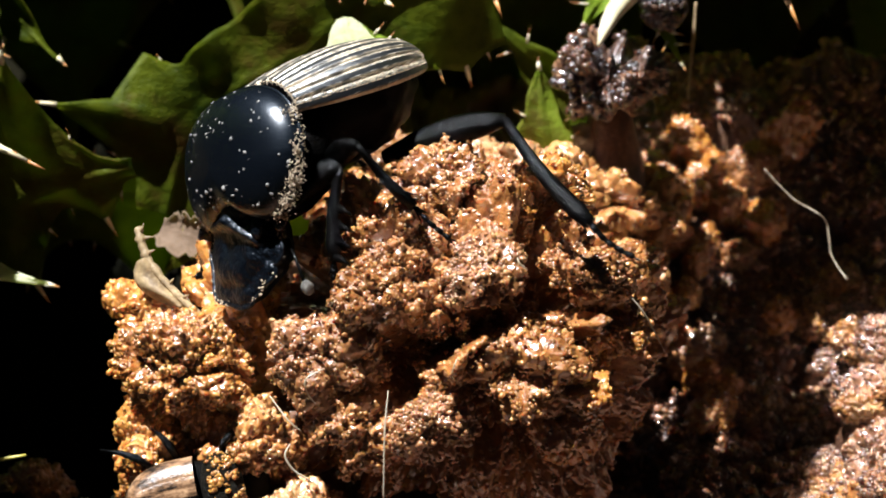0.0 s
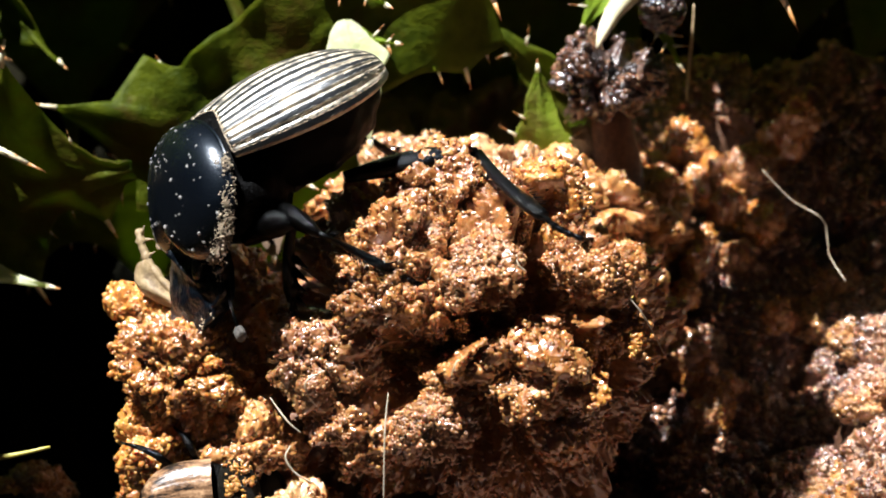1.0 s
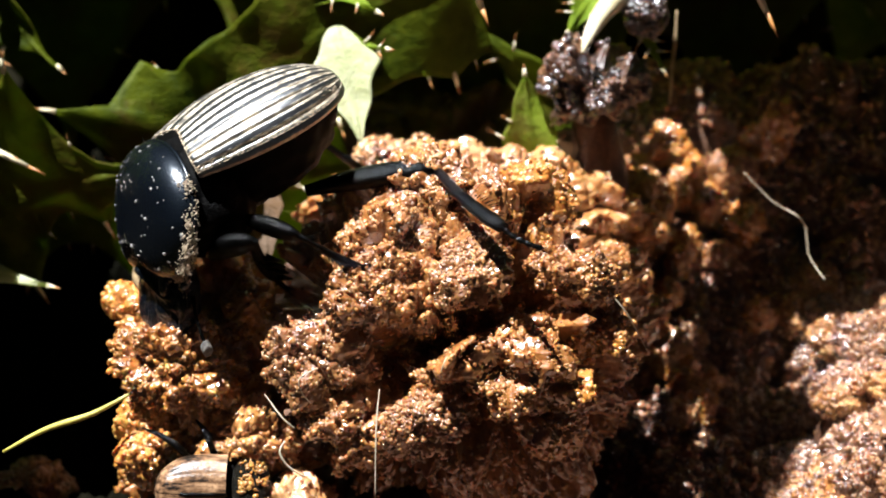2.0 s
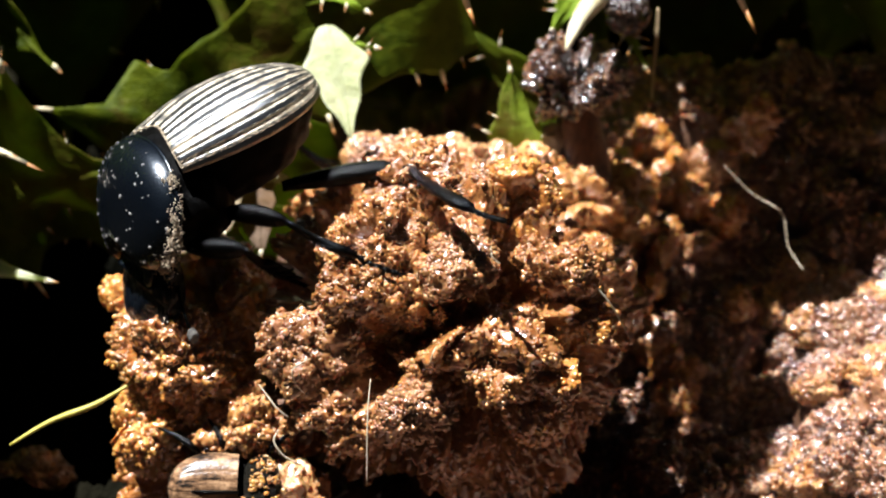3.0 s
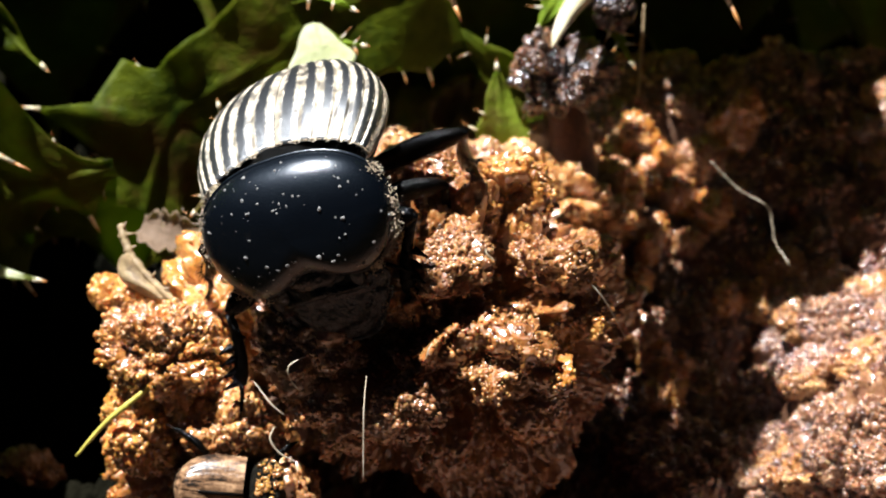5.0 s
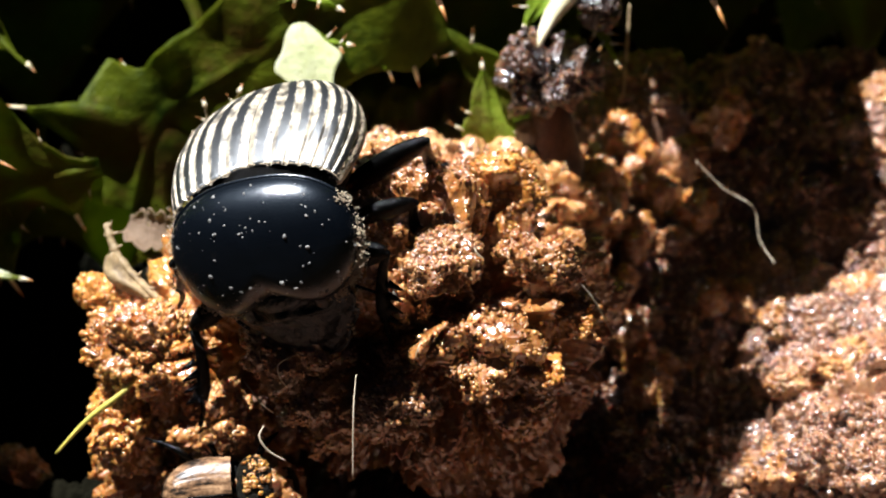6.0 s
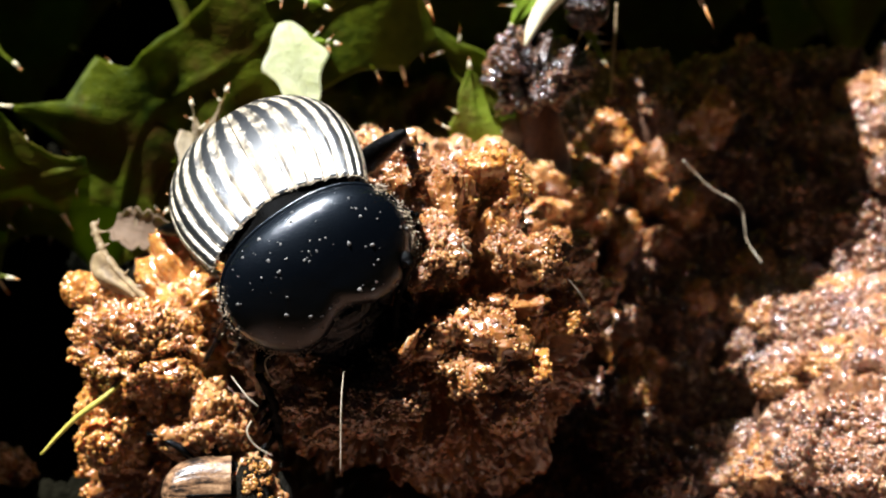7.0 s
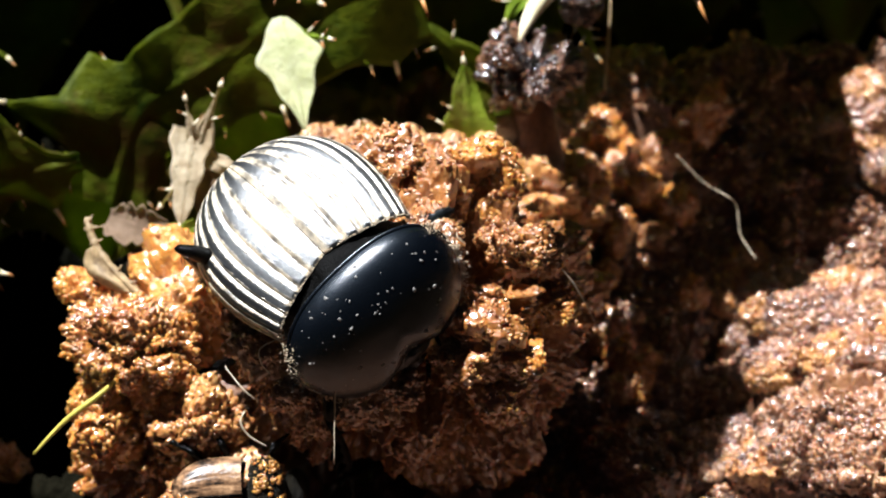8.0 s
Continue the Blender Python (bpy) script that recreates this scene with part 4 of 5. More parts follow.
# the wing cases' and the shield's length, breadth and height against the plain form
CASE_FORM = np.array((1.008, 0.955, 0.731))
SHIELD_FORM = np.array((0.925, 0.916, 0.835))


def elytron(sign):
    """One wing case, furrowed lengthwise; its UV counts the furrows."""
    rows, cols = 70, 97
    verts, uvs, faces = [], [], []
    for i in range(rows):
        s = i / (rows - 1)
        t = 1 - (1 - s) ** 1.0
        wide = 5.9 + 0.9 * math.sin(min(1.0, t / 0.4) * math.pi / 2) if t < 0.4 else 6.8 * math.sqrt(max(0.0, 1 - ((t - 0.4) / 0.6) ** 2.3))
        high = 3.7 + 0.6 * math.sin(min(1.0, t / 0.35) * math.pi / 2) if t < 0.35 else 4.3 * math.sqrt(max(0.0, 1 - ((t - 0.35) / 0.65) ** 2.0))
        edge = 1.3 * (1 - t) ** 1.5 - 0.35
        for j in range(cols):
            q = j / (cols - 1)
            a = q * radians(98)
            furrow = math.cos(q * STRIAE * 2 * math.pi) * 0.5 + 0.5
            groove = 0.20 * furrow ** 5 * min(1.0, 8 * (1 - t))
            y = wide * math.sin(a) ** 0.85 if a < math.pi / 2 else wide * math.sin(a)
            z = edge + (high - edge) * (max(0.0, math.cos(a)) ** 0.76 if a < math.pi / 2 else math.cos(a) * 1.6)
            n = Vector((0.15, math.sin(a), math.cos(a)))
            x = 0.4 - 11.9 * t - 1.25 * (1 - t) ** 2 * (1 - math.sin(a))
            if i == 0:
                groove += 0.25
            p = Vector((x, y, z)) - n * groove
            if j == 0:
                p.y = 0.03
            verts.append((p.x, sign * p.y, p.z))
            uvs.append((q * STRIAE + 0.5 if sign > 0 else q * STRIAE + 0.5, s))
    for i in range(rows - 1):
        for j in range(cols - 1):
            a = i * cols + j
            face = (a, a + cols, a + cols + 1, a + 1)
            faces.append(face if sign < 0 else face[::-1])
    data = mesh("elytron", np.array(verts) * CASE_FORM, faces, ELYTRA)
    layer = data.uv_layers.new(name="UVMap")
    for loop in data.loops:
        layer.data[loop.index].uv = uvs[loop.vertex_index]
    return data


def shield_dome():
    v, f = dome(pronotum_outline(), (4.6, 0, 0.3), 3.2, 2.2, 26, 0.5)
    return v * SHIELD_FORM, f


def bristles(starts, ways, length, radius, seed):
    rnd = random.Random(seed)
    pieces = []
    for p, w in zip(starts, ways):
        p, w = Vector(p), Vector(w).normalized()
        w = (w + Vector([rnd.uniform(-0.35, 0.35) for _ in range(3)])).normalized()
        pieces.append(tube([p, p + w * length * rnd.uniform(0.6, 1.1)], [radius, radius * 0.2], 4))
    return joined(pieces)


def femur_mesh(length, thick):
    v, f = tube([(length * s, 0, 0.35 * math.sin(s * math.pi)) for s in np.linspace(0, 1, 9)],
                [thick * k for k in (0.5, 0.66, 0.82, 0.95, 1.02, 1.04, 0.98, 0.8, 0.45)], 12, 0.75)
    return mesh("femur", v, f, LEG)


def tibia_mesh(length, thick, teeth):
    pieces = [tube([(length * s, 0, -0.3 * math.sin(s * math.pi)) for s in np.linspace(0, 1, 8)],
                   [thick * k for k in (0.55, 0.6, 0.66, 0.74, 0.82, 0.92, 1.0, 0.75)], 10, 0.7)]
    for k in range(teeth):
        s = 0.45 + 0.5 * k / max(1, teeth - 1)
        pieces.append(tube([(length * s, 0, 0.1), (length * s + 0.35, 0, thick * 2.1)], [thick * 0.6, 0.06], 6))
    for a in (-0.5, 0.6):
        pieces.append(tube([(length, 0, 0), (length + 0.9, a * 0.5, 0.3 * a)], [0.13, 0.03], 5))
    v, f = joined(pieces)
    return mesh("tibia", v, f, LEG)


def bristle_mesh(length, thick):
    pieces = []
    for k in range(34):
        s = 0.12 + 0.86 * (k * 0.618 % 1)
        a = k * 2.4
        p = Vector((length * s, math.cos(a) * thick * 0.55, math.sin(a) * thick * 0.75))
        pieces.append(tube([p, p + Vector((0.4, math.cos(a) * 0.45, math.sin(a) * 0.5))], [0.05, 0.015], 4))
    v, f = joined(pieces)
    return mesh("bristles", v, f, LEG)


def tarsus_mesh(start, length):
    pieces = []
    p = Vector((start, 0, 0))
    for k in range(5):
        q = p + Vector((length / 5, 0, 0.10 * k * length / 5))
        pieces.append(tube([p, p.lerp(q, 0.5), q], [0.10, 0.17, 0.2], 7))
        pieces.append(tube([q, q + Vector((0.3, 0.18, 0.1))], [0.04, 0.01], 4))
        p = q
    for a in (-1, 1):
        pieces.append(tube([p, p + Vector((0.3, 0.12 * a, 0.05)), p + Vector((0.5, 0.22 * a, 0.25))], [0.07, 0.05, 0.01], 5))
    v, f = joined(pieces)
    return mesh("tarsus", v, f, LEG)


def build_beetle():
    top = thing("dung_beetle", BANK, "black dung beetle with pale dusty stripes along its wing cases", "beetle")
    v, f = blob((6.2, 5.5, 3.6), 1, 0.05, 5)
    v[:, 2] = np.where(v[:, 2] > 0, v[:, 2] * 0.5, v[:, 2] * 1.15)
    part("abdomen", mesh("abdomen", v + (-4.6, 0, -0.2), f, BELLY), top, "dull black underside")
    v, f = blob((3.4, 5.3, 4.2), 2, 0.06, 5)
    part("thorax", mesh("thorax", v + (0.2, 0, -1.6), f, BELLY), top, "dull black underside")
    for sign in (1, -1):
        part("elytron", elytron(sign), top, "black wing case with pale dusty stripes")
    rnd = np.random.RandomState(4)
    # dried dust caked along the outer edges of the wing cases
    spots, ways = [], []
    for k in range(900):
        sign = rnd.choice((-1, 1))
        t = rnd.rand() * 0.9
        a = radians(92 - 16 * rnd.rand() ** 2)
        wide = 5.9 + 0.9 * math.sin(min(1.0, t / 0.4) * math.pi / 2) if t < 0.4 else 6.8 * math.sqrt(max(0.0, 1 - ((t - 0.4) / 0.6) ** 2.3))
        high = 4.0
        edge = 1.3 * (1 - t) ** 1.5 - 0.35
        spots.append((0.4 - 11.9 * t, sign * wide * math.sin(a), edge + (high - edge) * max(0.0, math.cos(a)) ** 0.85))
        ways.append((0, sign * math.sin(a), math.cos(a)))
    for k in range(520):
        sign = rnd.choice((-1, 1))
        a = radians(96) * rnd.rand()
        back = 0.25 * rnd.rand() ** 2
        spots.append((0.36 - back - 1.25 * (1 - math.sin(a)), sign * 5.85 * math.sin(a) ** 0.88, 0.93 + 2.70 * max(0.0, math.cos(a)) ** 0.85))
        ways.append((0.5, sign * math.sin(a), math.cos(a)))
    v, f = grains(np.array(spots) * CASE_FORM, np.array(ways), 5200, (0.015, 0.06), 5, 0.75)
    tagged(part("dust_crust", mesh("dust_crust", v, f, DUST), top, "dried pale dust"), kind="stuff")

    pro = part("pronotum", mesh("pronotum", *joined([shield_dome(), tube(list(pronotum_outline() * SHIELD_FORM) + [pronotum_outline()[0] * SHIELD_FORM], [0.15] * 121, 8)]), SHELL), top, "glossy black domed shield")
    shell, _ = shield_dome()
    n = 120
    # pale specks over the shield
    inner = shell[1 + 6 * n:1 + 23 * n]
    mid = np.array((4.2, 0, -2.0))
    ways = (inner - mid) / np.linalg.norm(inner - mid, axis=1, keepdims=True)
    v, f = grains(inner, ways, 120, (0.05, 0.20), 8, 0.97, 2)
    tagged(part("specks", mesh("specks", v, f, SPECK), pro, "pale dried specks"), kind="stuff")
    # dirt crust on the side margins
    outer = shell[1 + 22 * n:1 + 26 * n]
    keep = (np.abs(outer[:, 1]) > 3.2) & (outer[:, 0] > 1.6)
    outer = outer[keep]
    ways = (outer - mid) / np.linalg.norm(outer - mid, axis=1, keepdims=True)
    weight = outer[:, 1] > -1
    outer = np.concatenate([outer, outer[weight], outer[weight & (outer[:, 0] > 5.5)]])
    ways = np.concatenate([ways, ways[weight], ways[weight & (ways[:, 0] > 0.15)]])[:len(outer)]
    ways = (outer - mid) / np.linalg.norm(outer - mid, axis=1, keepdims=True)
    outer = outer + rnd.randn(*outer.shape) * 0.10
    lumpy = lumps(outer, 1.3, 3)
    outer, ways = outer[lumpy > 0.45], ways[lumpy > 0.45]
    outer = np.repeat(outer, 12, 0) + rnd.randn(len(outer) * 12, 3) * (0.22, 0.22, 0.07)
    ways = np.repeat(ways, 12, 0)
    v, f = grains(outer, ways, 9000, (0.018, 0.07), 9, 0.75)
    tagged(part("dirt_crust", mesh("dirt_crust", v, f, DUST), pro, "dried beige dirt"), kind="stuff")
    rim = shell[1 + 25 * n:1 + 26 * n]
    rim = rim[np.abs(rim[:, 1]) > 2.5]
    v, f = bristles(rim, rim - np.array((4.2, 0, 1.0)), 0.7, 0.035, 3)
    tagged(part("fringe", mesh("fringe", v, f, LEG), pro, "short dark bristles"), kind="stuff")
    # head
    v, f = dome(head_outline(), (1.6, 0, 0.2), 1.25, 1.7, 20, 0.9)
    v[:, 2] += 0.5 * np.exp(-((v[:, 0] - 0.3) ** 2 + v[:, 1] ** 2) / 2.2) - 0.25 * np.exp(-((np.hypot(v[:, 0] - 1.9, v[:, 1]) - 3.2) / 0.4) ** 2)
    # two slanting ridges, a hollow brow and a thin raised rim
    ridge = np.exp(-((v[:, 0] - 1.1 - 0.28 * np.abs(v[:, 1])) / 0.28) ** 2) * (np.abs(v[:, 1]) < 2.7)
    v[:, 2] += 0.38 * ridge - 0.55 * np.exp(-((v[:, 0] - 2.4) ** 2 + v[:, 1] ** 2) / 1.6) + 0.10 * soft(v, 0.9, 4)
    v[1 + 17 * 140:1 + 20 * 140, 2] += 0.22
    head = part("head", mesh("head", *joined([(v, f), tube(v[1 + 19 * 140:1 + 20 * 140], [0.13] * 140, 7), (blob((0.95, 1.7, 0.7), 2, 0.05, 4)[0] + (0.1, 0, 1.05), ball(4)[1]),
                                            (blob((0.9, 0.55, 0.4), 3, 0.1, 3)[0] + (0.9, 2.5, 0.75), ball(3)[1]), (blob((0.9, 0.55, 0.4), 4, 0.1, 3)[0] + (0.9, -2.5, 0.75), ball(3)[1])]), ROUGH_SHELL), pro, "toothed black head shield")
    head_parts = [(head, Matrix())]
    edge = v[1 + 17 * 140:1 + 20 * 140]
    edge = edge[(lumps(edge, 1.1, 6) > 0.5) & (edge[:, 0] > 0.5)]
    edge = np.repeat(edge, 4, 0) + rnd.randn(len(edge) * 4, 3) * (0.12, 0.12, 0.04)
    gv, gf = grains(edge, np.tile((0.0, 0.0, 1.0), (len(edge), 1)), 170, (0.03, 0.11), 12, 0.5)
    crumbs = tagged(part("dirt_crust", mesh("dirt_crust", gv, gf, DUST), pro, "dried pale dirt"), kind="stuff")
    head_parts.append((crumbs, Matrix()))
    for sign in (1, -1):
        v, f = blob((0.55, 0.42, 0.45), 3, 0.0, 3)
        eye = part("eye", mesh("eye", v, f, SHELL), pro)
        head_parts.append((eye, pose(0.5 * MM, sign * 3.6 * MM, -0.1 * MM)))
        v, f = joined([tube(bend((0, 0, 0), (2.3, 1.9, -0.5), (0.1, 0.5, 0.2), 6), [0.16, 0.12, 0.11, 0.11, 0.12, 0.13], 7)])
        feeler = part("antenna", mesh("antenna", v, f, LEG), pro)
        place = pose(1.4 * MM, sign * 3.6 * MM, -0.8 * MM) @ Matrix.Diagonal((1, sign, 1, 1))
        head_parts.append((feeler, place))
        v, f = joined([(blob((0.40, 0.075, 0.34), k, 0.05, 3)[0] + (2.5 + 0.05 * k, 2.0 + 0.24 * k, -0.55), ball(3)[1]) for k in range(3)])
        club = part("antenna_club", mesh("antenna_club", v, f, CLUB), pro, "pale three-plated antenna club")
        head_parts.append((club, place))
    legs = {}
    for key, (name, at, size, thick, teeth, foot) in LEGS.items():
        leg = part(name, femur_mesh(size[0], thick), top, "black bristly leg")
        shin = part("tibia", tibia_mesh(size[1], thick * 0.62, teeth), leg)
        toe = part("tarsus", tarsus_mesh(size[1], foot), leg)
        brush = tagged(part("bristles", bristle_mesh(size[1], thick * 0.62), leg), kind="stuff")
        legs[key] = (leg, shin, toe, brush)
    return top, pro, head_parts, legs


LEGS = {
    "hind_l": ("hind_leg", (-5.5, 2.8, -4.6), (8.4, 9.3), 0.95, 0, 3.6), "mid_l": ("middle_leg", (-1.0, 3.4, -3.8), (5.2, 5.0), 0.75, 0, 2.8),
    "fore_l": ("fore_leg", (1.8, 2.8, -4.8), (4.4, 5.8), 0.85, 4, 1.8), "hind_r": ("hind_leg", (-5.5, -2.8, -3.6), (8.0, 8.2), 0.80, 0, 3.6),
    "mid_r": ("middle_leg", (-1.0, -3.4, -3.8), (5.2, 5.0), 0.75, 0, 2.8), "fore_r": ("fore_leg", (1.8, -2.8, -4.8), (4.4, 5.0), 0.85, 4, 1.8),
}
beetle, pronotum, head_parts, legs = build_beetle()


# ---- the small beetle ----
def build_small_beetle():
    top = thing("small_beetle", BANK, "small tan and black dung beetle half buried in the dung", "beetle")
    v, f = blob((3.2, 2.3, 1.2), 5, 0.04, 4)
    part("body", mesh("body", v + (-1.6, 0, -0.5), f, BELLY), top)
    for sign in (1, -1):
        rows, cols = 34, 49
        verts = []
        for i in range(rows):
            t = i / (rows - 1)
            wide = 2.35 * math.sqrt(max(0.0, 1 - max(0.0, (t - 0.25) / 0.75) ** 2.4))
            for j in range(cols):
                q = j / (cols - 1)
                a = q * radians(100)
                groove = 0.02 * (0.5 + 0.5 * math.cos(q * 12 * math.pi)) ** 5
                verts.append((-0.1 - 4.6 * t, sign * (0.02 + (wide - groove) * math.sin(a)), (1.55 * min(1.0, wide / 1.6) - groove) * math.cos(a)))
        faces = []
        for i in range(rows - 1):
            for j in range(cols - 1):
                a = i * cols + j
                face = (a, a + cols, a + cols + 1, a + 1)
                faces.append(face if sign < 0 else face[::-1])
        part("elytron", mesh("elytron", verts, faces, TAN_SHELL), top, "tan wing case with dark flecks")
    v, f = tube([(0.0, 0, 1.56), (-2.4, 0, 1.58), (-4.2, 0, 1.2)], [0.14, 0.12, 0.06], 8)
    part("suture", mesh("suture", v, f, LEG), top, "black seam between the wing cases")
    out = [(1.35 + 1.35 * math.cos(a) * (abs(math.cos(a)) ** -0.15 if abs(math.cos(a)) > 0.01 else 1), 2.3 * math.sin(a), -0.1) for a in np.linspace(0, 2 * math.pi, 60, endpoint=False)]
    pro = part("pronotum", mesh("pronotum", *dome(out, (1.3, 0, 0), 1.6, 2.2, 14, 0.3), BRONZE), top, "dark bronze pitted shield")
    shield = dome(out, (1.3, 0, 0), 1.6, 2.2, 14, 0.3)[0][1:1 + 12 * 60]
    dirty = shield[(lumps(shield, 1.6, 8) > 0.35) & (shield[:, 0] > 0.7)]
    gv, gf = grains(dirty, dirty / np.linalg.norm(dirty, axis=1, keepdims=True), 420, (0.05, 0.22), 14, 0.45)
    tagged(part("dirt_crust", mesh("dirt_crust", gv, gf, DUNG_GOLD), pro, "smeared wet dung"), kind="stuff")
    v, f = dome([(3.3 + 0.9 * math.cos(a), 1.3 * math.sin(a), -0.9) for a in np.linspace(0, 2 * math.pi, 40, endpoint=False)], (3.0, 0, -0.8), 0.5, 2.0, 8, 0.3)
    part("head", mesh("head", v, f, BRONZE), top)
    for k, (x, y, dx, dy) in enumerate([(-2.6, 2.0, -1.9, 1.4), (-1.0, 2.2, -0.8, 1.7), (1.6, 2.0, 0.9, 1.2), (-2.6, -2.0, -1.9, -1.4), (-1.0, -2.2, -0.8, -1.7), (1.6, -2.0, 0.9, -1.2)]):
        v, f = tube([(x, y, -0.6), (x + dx * 0.45, y + dy * 0.7, 0.1), (x + dx, y + dy, -0.9), (x + dx * 1.6, y + dy * 1.3, -1.0)], [0.22, 0.26, 0.18, 0.06], 7)
        part("leg", mesh("leg", v, f, LEG), top)
    return top


small_beetle = build_small_beetle()


# ---- what moves ----
HEAD_AT = 6.94
HINGE = (0.70, 0.0, 2.41)
# seconds; place on the bank; turn; nod and swing of the fore body
BEETLE_ROWS = [
    (0.0, -11.10, 7.51, 4.51, 82.6, -30.1, -153.6, 73, 4), (0.5, -12.04, 7.11, 4.92, 84.4, -21.1, -156.6, 69, 3), (1.0, -13.58, 5.90, 6.07, 76.4, -13.7, -148.7, 67, 4),
    (1.5, -14.95, 4.94, 5.95, 76.2, -14.9, -146.0, 67, 2), (1.7, -15.25, 4.84, 5.95, 75.5, -13.8, -146.1, 67, 2), (2.8, -16.41, 5.73, 5.86, 71.5, -15.6, -148.1, 67, 2),
    (3.0, -16.60, 5.09, 5.95, 72.4, -16.2, -146.7, 69, 1), (3.2, -16.75, 3.97, 5.83, 78.3, -19.7, -147.4, 72, 0), (3.5, -14.60, 7.60, 5.79, 78.0, -35.0, -147.8, 71, 5),
    (3.7, -12.00, 8.97, 5.90, 77.0, -58.3, -147.2, 74, -5), (3.9, -9.53, 9.16, 9.12, 67.5, -59.5, -141.3, 73, 8), (4.0, -8.54, 7.29, 10.66, 44.9, -64.4, -112.9, 74, 10),
    (4.2, -6.98, 6.39, 10.99, 26.1, -62.7, -93.7, 71, 6), (5.3, -7.81, 3.01, 12.29, 28.1, -48.3, -95.0, 69, -2), (5.5, -8.24, 3.00, 12.30, 30.0, -48.4, -97.2, 71, -2),
    (6.0, -8.26, 2.24, 12.34, 28.0, -48.9, -98.4, 72, -4), (6.5, -7.93, 1.65, 12.76, 23.5, -49.1, -92.4, 72, -4), (6.7, -7.69, 1.18, 12.63, 17.6, -49.0, -86.6, 72, 1),
    (7.0, -5.53, 0.53, 12.30, 1.4, -42.7, -59.6, 67, 3), (7.3, -4.43, -0.11, 12.04, -3.0, -39.5, -46.5, 63, -4), (7.5, -4.06, -1.05, 11.87, -4.4, -34.2, -44.6, 66, -1),
    (8.0, -1.93, -2.79, 12.61, -7.5, -27.8, -43.6, 67, -1),
]
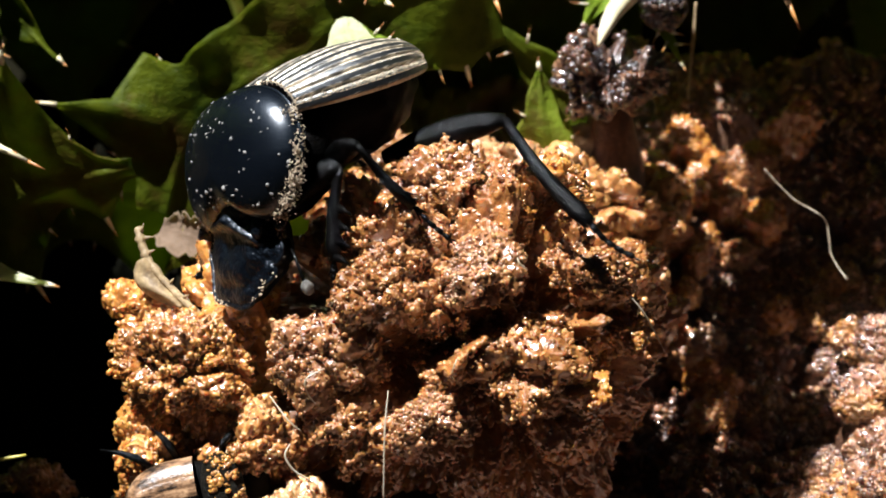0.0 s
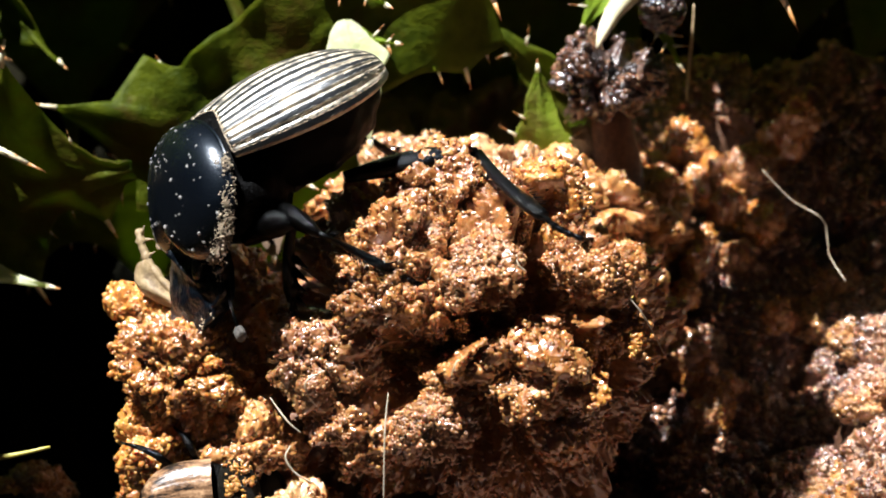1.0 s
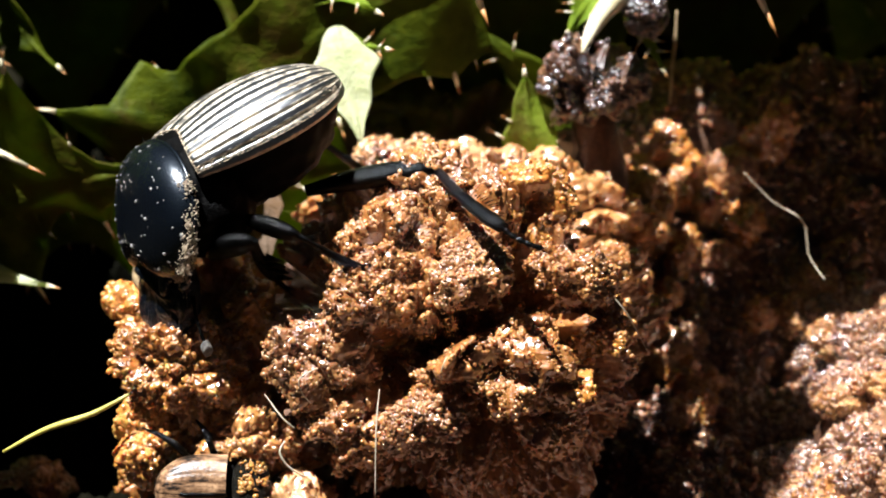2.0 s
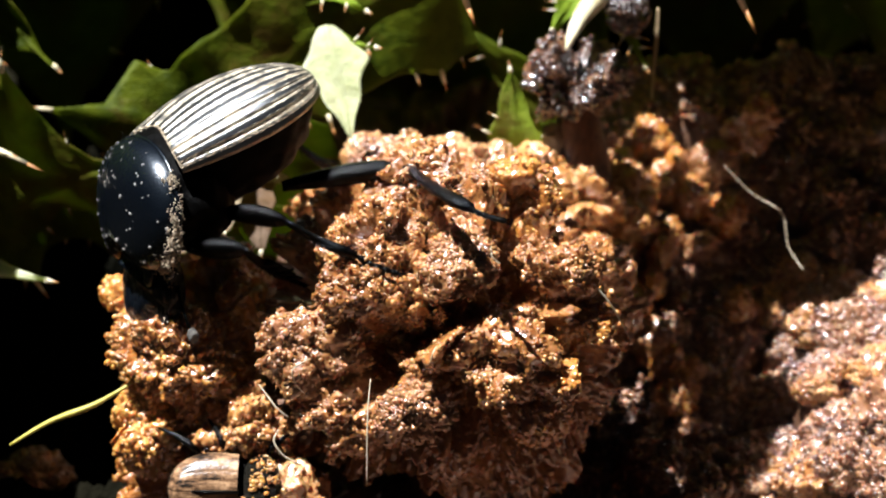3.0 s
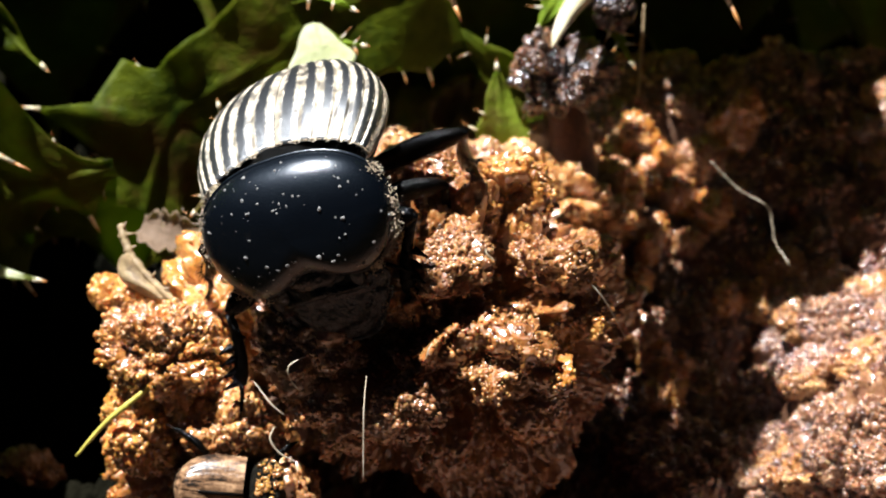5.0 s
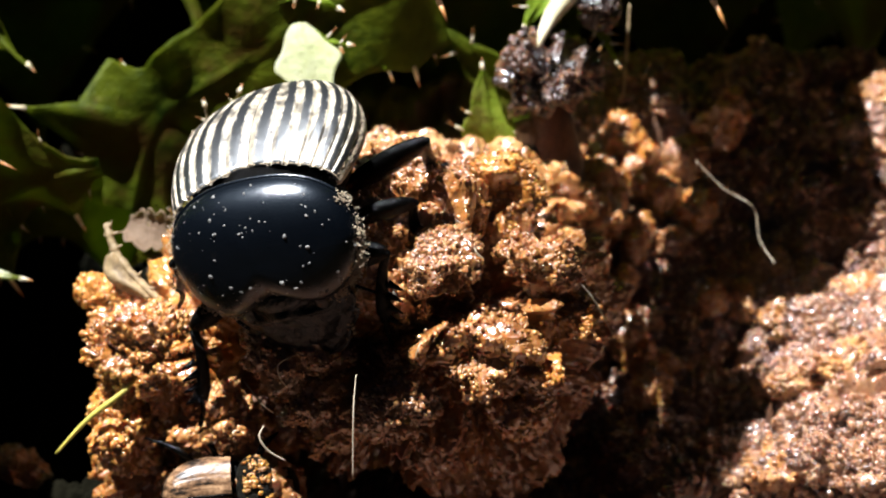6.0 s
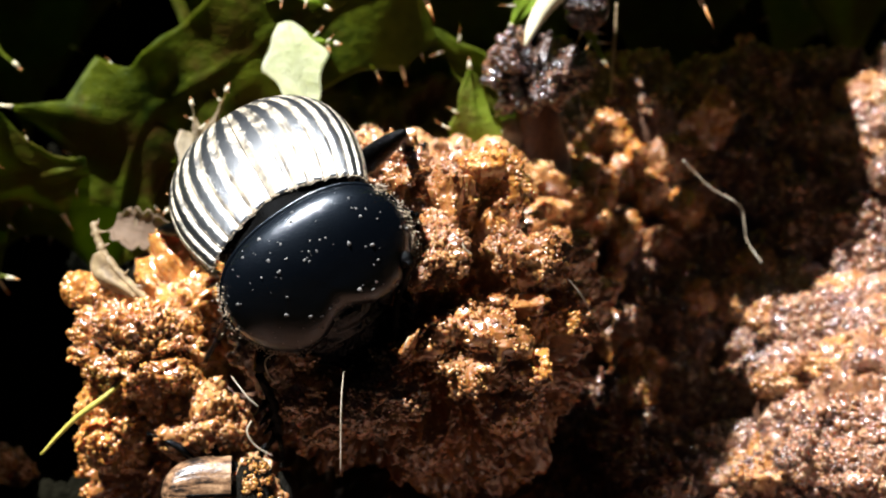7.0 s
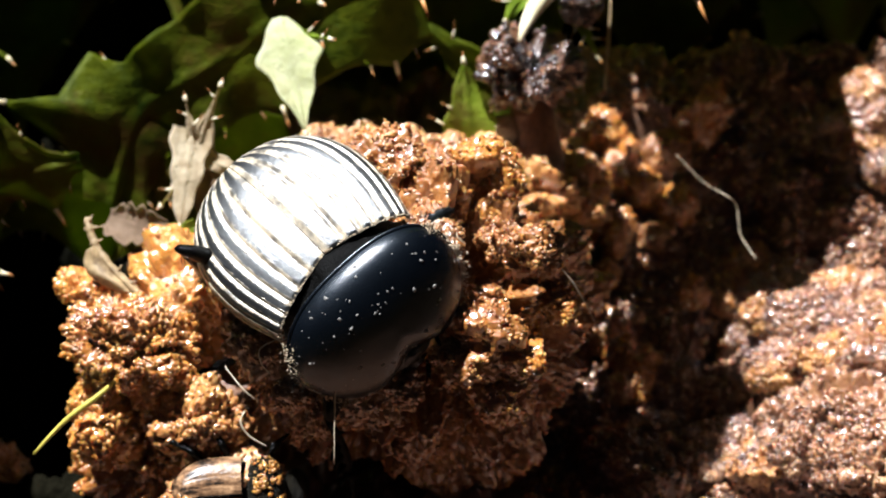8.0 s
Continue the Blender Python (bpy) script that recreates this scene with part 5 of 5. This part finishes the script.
# seconds, way of the thigh, way of the shin, both in the beetle's space
LEG_ROWS = {
    "hind_l": [
        (0, -0.59, 0.80, -0.06, 0.11, 0.63, -0.77), (0.5, -0.87, 0.49, 0.00, 0.10, 0.69, -0.72), (1, -0.93, 0.21, -0.31, 0.08, 0.93, -0.37),
        (1.5, -0.90, 0.30, -0.32, 0.10, 0.92, -0.38), (3, -0.85, 0.42, -0.31, 0.08, 0.98, -0.18), (3.5, -0.20, 0.98, -0.01, -0.48, -0.47, -0.74),
        (3.7, -0.08, 0.99, 0.08, -0.44, 0.11, -0.89), (4, 0.23, 0.97, 0.11, -0.53, -0.12, -0.84), (4.2, 0.42, 0.90, 0.10, -0.68, -0.09, -0.73),
        (5.5, 0.18, 0.93, 0.33, -0.55, -0.29, -0.78), (6.5, 0.25, 0.86, 0.45, -0.68, -0.17, -0.72), (7, 0.38, 0.75, 0.54, -0.54, 0.04, -0.84),
        (7.2, -0.54, 0.37, -0.75, -0.57, 0.18, -0.80), (8, -0.42, 0.44, -0.80, -0.41, 0.25, -0.87),
    ],
    "mid_l": [
        (0, 0.03, 0.98, 0.19, -0.27, 0.22, -0.94), (0.5, 0.07, 0.94, -0.33, -0.41, 0.12, -0.90), (1, -0.05, 0.93, -0.35, -0.56, -0.04, -0.83),
        (1.5, -0.18, 0.91, -0.36, -0.53, -0.11, -0.84), (3, -0.43, 0.85, -0.29, -0.48, 0.37, -0.79), (3.5, -0.16, 0.76, -0.63, -0.19, -0.15, -0.97),
        (3.7, -0.11, 0.99, -0.08, -0.61, -0.04, -0.78), (4, 0.10, 0.97, 0.21, -0.04, 0.10, -0.99), (4.2, -0.03, 0.97, -0.26, -0.03, 0.08, -1.00),
        (5.5, -0.24, 0.95, -0.20, -0.36, -0.32, -0.88), (6.5, -0.25, 0.97, -0.01, -0.47, -0.29, -0.83), (7, 0.64, 0.70, 0.31, -0.43, -0.00, -0.90),
        (7.5, 0.61, 0.67, 0.42, -0.30, -0.23, -0.93), (8, 0.27, 0.93, 0.26, -0.09, -0.22, -0.97),
    ],
    "fore_l": [
        (0, -0.51, 0.82, 0.27, 0.43, -0.14, -0.89), (0.5, -0.32, 0.92, -0.25, 0.00, -0.53, -0.85), (1, -0.55, 0.84, 0.04, 0.31, -0.49, -0.82),
        (1.7, -0.48, 0.86, 0.20, -0.02, -0.67, -0.74), (2.8, -0.44, 0.86, -0.27, -0.44, -0.55, -0.70), (3.2, -0.55, 0.82, -0.20, -0.37, -0.62, -0.70),
        (3.5, -0.12, 0.99, -0.11, 0.30, -0.01, -0.96), (3.7, -0.39, 0.71, -0.58, -0.36, -0.53, -0.77), (3.9, -0.46, 0.89, -0.06, 0.07, 0.26, -0.96),
        (4.2, 0.36, 0.76, 0.54, 0.45, -0.13, -0.88), (5.3, 0.05, 0.97, 0.23, 0.08, -0.51, -0.86), (6, 0.16, 0.97, 0.19, 0.01, -0.38, -0.93),
        (6.7, 0.36, 0.82, 0.44, 0.19, -0.29, -0.94), (7, 0.69, 0.56, 0.47, 0.05, -0.54, -0.84), (7.5, 0.67, 0.27, 0.69, 0.11, -0.70, -0.70),
        (8, 0.42, 0.45, 0.79, 0.20, -0.62, -0.75),
    ],
    "hind_r": [
        (0, -0.50, -0.80, 0.10, -0.50, -0.25, -0.83), (7, -0.74, -0.65, -0.17, -0.40, -0.06, -0.91), (8, -0.32, -0.42, 0.85, -0.16, 0.05, -0.99),
    ],
    "mid_r": [
        (0, 0.05, -0.95, 0.10, -0.30, -0.35, -0.88), (7, 0.62, -0.57, 0.55, -0.50, -0.33, -0.81), (7.5, -0.50, -0.60, -0.62, -0.44, -0.32, -0.84),
        (8, -0.53, -0.70, -0.48, -0.63, -0.52, -0.58),
    ],
    "fore_r": [
        (0, 0.40, -0.80, -0.10, 0.30, -0.25, -0.92), (8, 0.40, -0.80, -0.10, 0.30, -0.25, -0.92),
    ],
}


def aim(at, way, hint):
    """A pose at a point whose x runs along way."""
    x = Vector(way).normalized()
    y = Vector(hint).cross(x).normalized()
    z = x.cross(y)
    m = Matrix((x, y, z)).transposed().to_4x4()
    m.translation = Vector(at) * MM
    return m


def motions():
    walk(beetle, [(t, seat(u, v, d, rx, ry, rz)) for t, u, v, d, rx, ry, rz, _, _ in BEETLE_ROWS])
    walk(pronotum, [(row[0], pose(HINGE[0] * MM, 0, HINGE[2] * MM, 0, row[7], row[8])) for row in BEETLE_ROWS])
    # the head bends down as the beetle digs in
    head_rows = [(0.0, -12, -16), (1.5, -12, -16), (3.0, -12, -14), (3.5, -12, -5), (4.0, 6, -4), (5.5, 18, 0), (8.0, 38, 0)]
    for ob, local in head_parts:
        walk(ob, [(t, pose(HEAD_AT * MM, 0, 0.4 * MM, 0, nod, swing) @ local) for t, nod, swing in head_rows])
    for key, (leg, shin, toe, brush) in legs.items():
        _, at, size, _, _, _ = LEGS[key]
        thigh_rows, shin_rows = [], []
        for t, ax, ay, az, bx, by, bz in LEG_ROWS[key]:
            side = Vector((ax, ay, az)).cross((bx, by, bz))
            hint = side.cross((ax, ay, az))
            hint = -hint if hint.dot((0, 0, 1)) < 0 else hint
            m = aim(at, (ax, ay, az), hint)
            way = m.to_3x3().inverted() @ Vector((bx, by, bz))
            thigh_rows.append((t, m))
            shin_rows.append((t, aim((size[0], 0, 0), way, (1, 0, 0.2))))
        walk(leg, thigh_rows)
        walk(shin, shin_rows)
        walk(toe, shin_rows)
        walk(brush, shin_rows)
    x, y, z = BALL_AT
    walk(dung_ball, [(0.0, seat(x, y, z)), (4.0, seat(x, y - 0.1, z)), (5.5, seat(x + 0.5, y - 0.1, z, 0, 0.6, 0)), (8.0, seat(x + 0.55, y + 0.3, z, -1.2, 0.8, 0))])
    walk(small_beetle, [(t, seat(u, v - 1.0, d, 2, 0, turn)) for t, u, v, d, turn in [
        (0.0, -14.7, -13.9, 7.0, 12), (0.5, -14.0, -13.7, 7.0, 10), (1.0, -13.8, -14.0, 7.0, 6), (1.5, -13.4, -13.9, 7.0, 0), (3.0, -11.8, -14.8, 7.0, -2), (3.5, -11.6, -14.6, 7.0, -4),
        (4.0, -11.2, -14.5, 7.0, -10), (5.5, -10.7, -15.4, 7.0, -2), (6.5, -10.3, -15.0, 7.0, 6), (7.0, -9.8, -15.3, 7.0, 0), (8.0, -8.7, -15.6, 7.0, 2)]])
    walk(stalk, [(t, seat(u, v, d, 0, 0, turn)) for t, u, v, d, turn in [
        (0.0, -35.0, -13.6, 3.0, 4), (1.0, -33.5, -13.6, 3.0, 8), (1.5, -27.6, -12.6, 5.5, 22), (3.0, -26.9, -12.9, 5.5, 26), (3.5, -21.8, -13.1, 5.8, 37),
        (4.0, -21.5, -14.2, 6.0, 46), (5.5, -22.1, -13.6, 6.0, 43), (8.0, -22.4, -14.0, 6.0, 42)]])


motions()
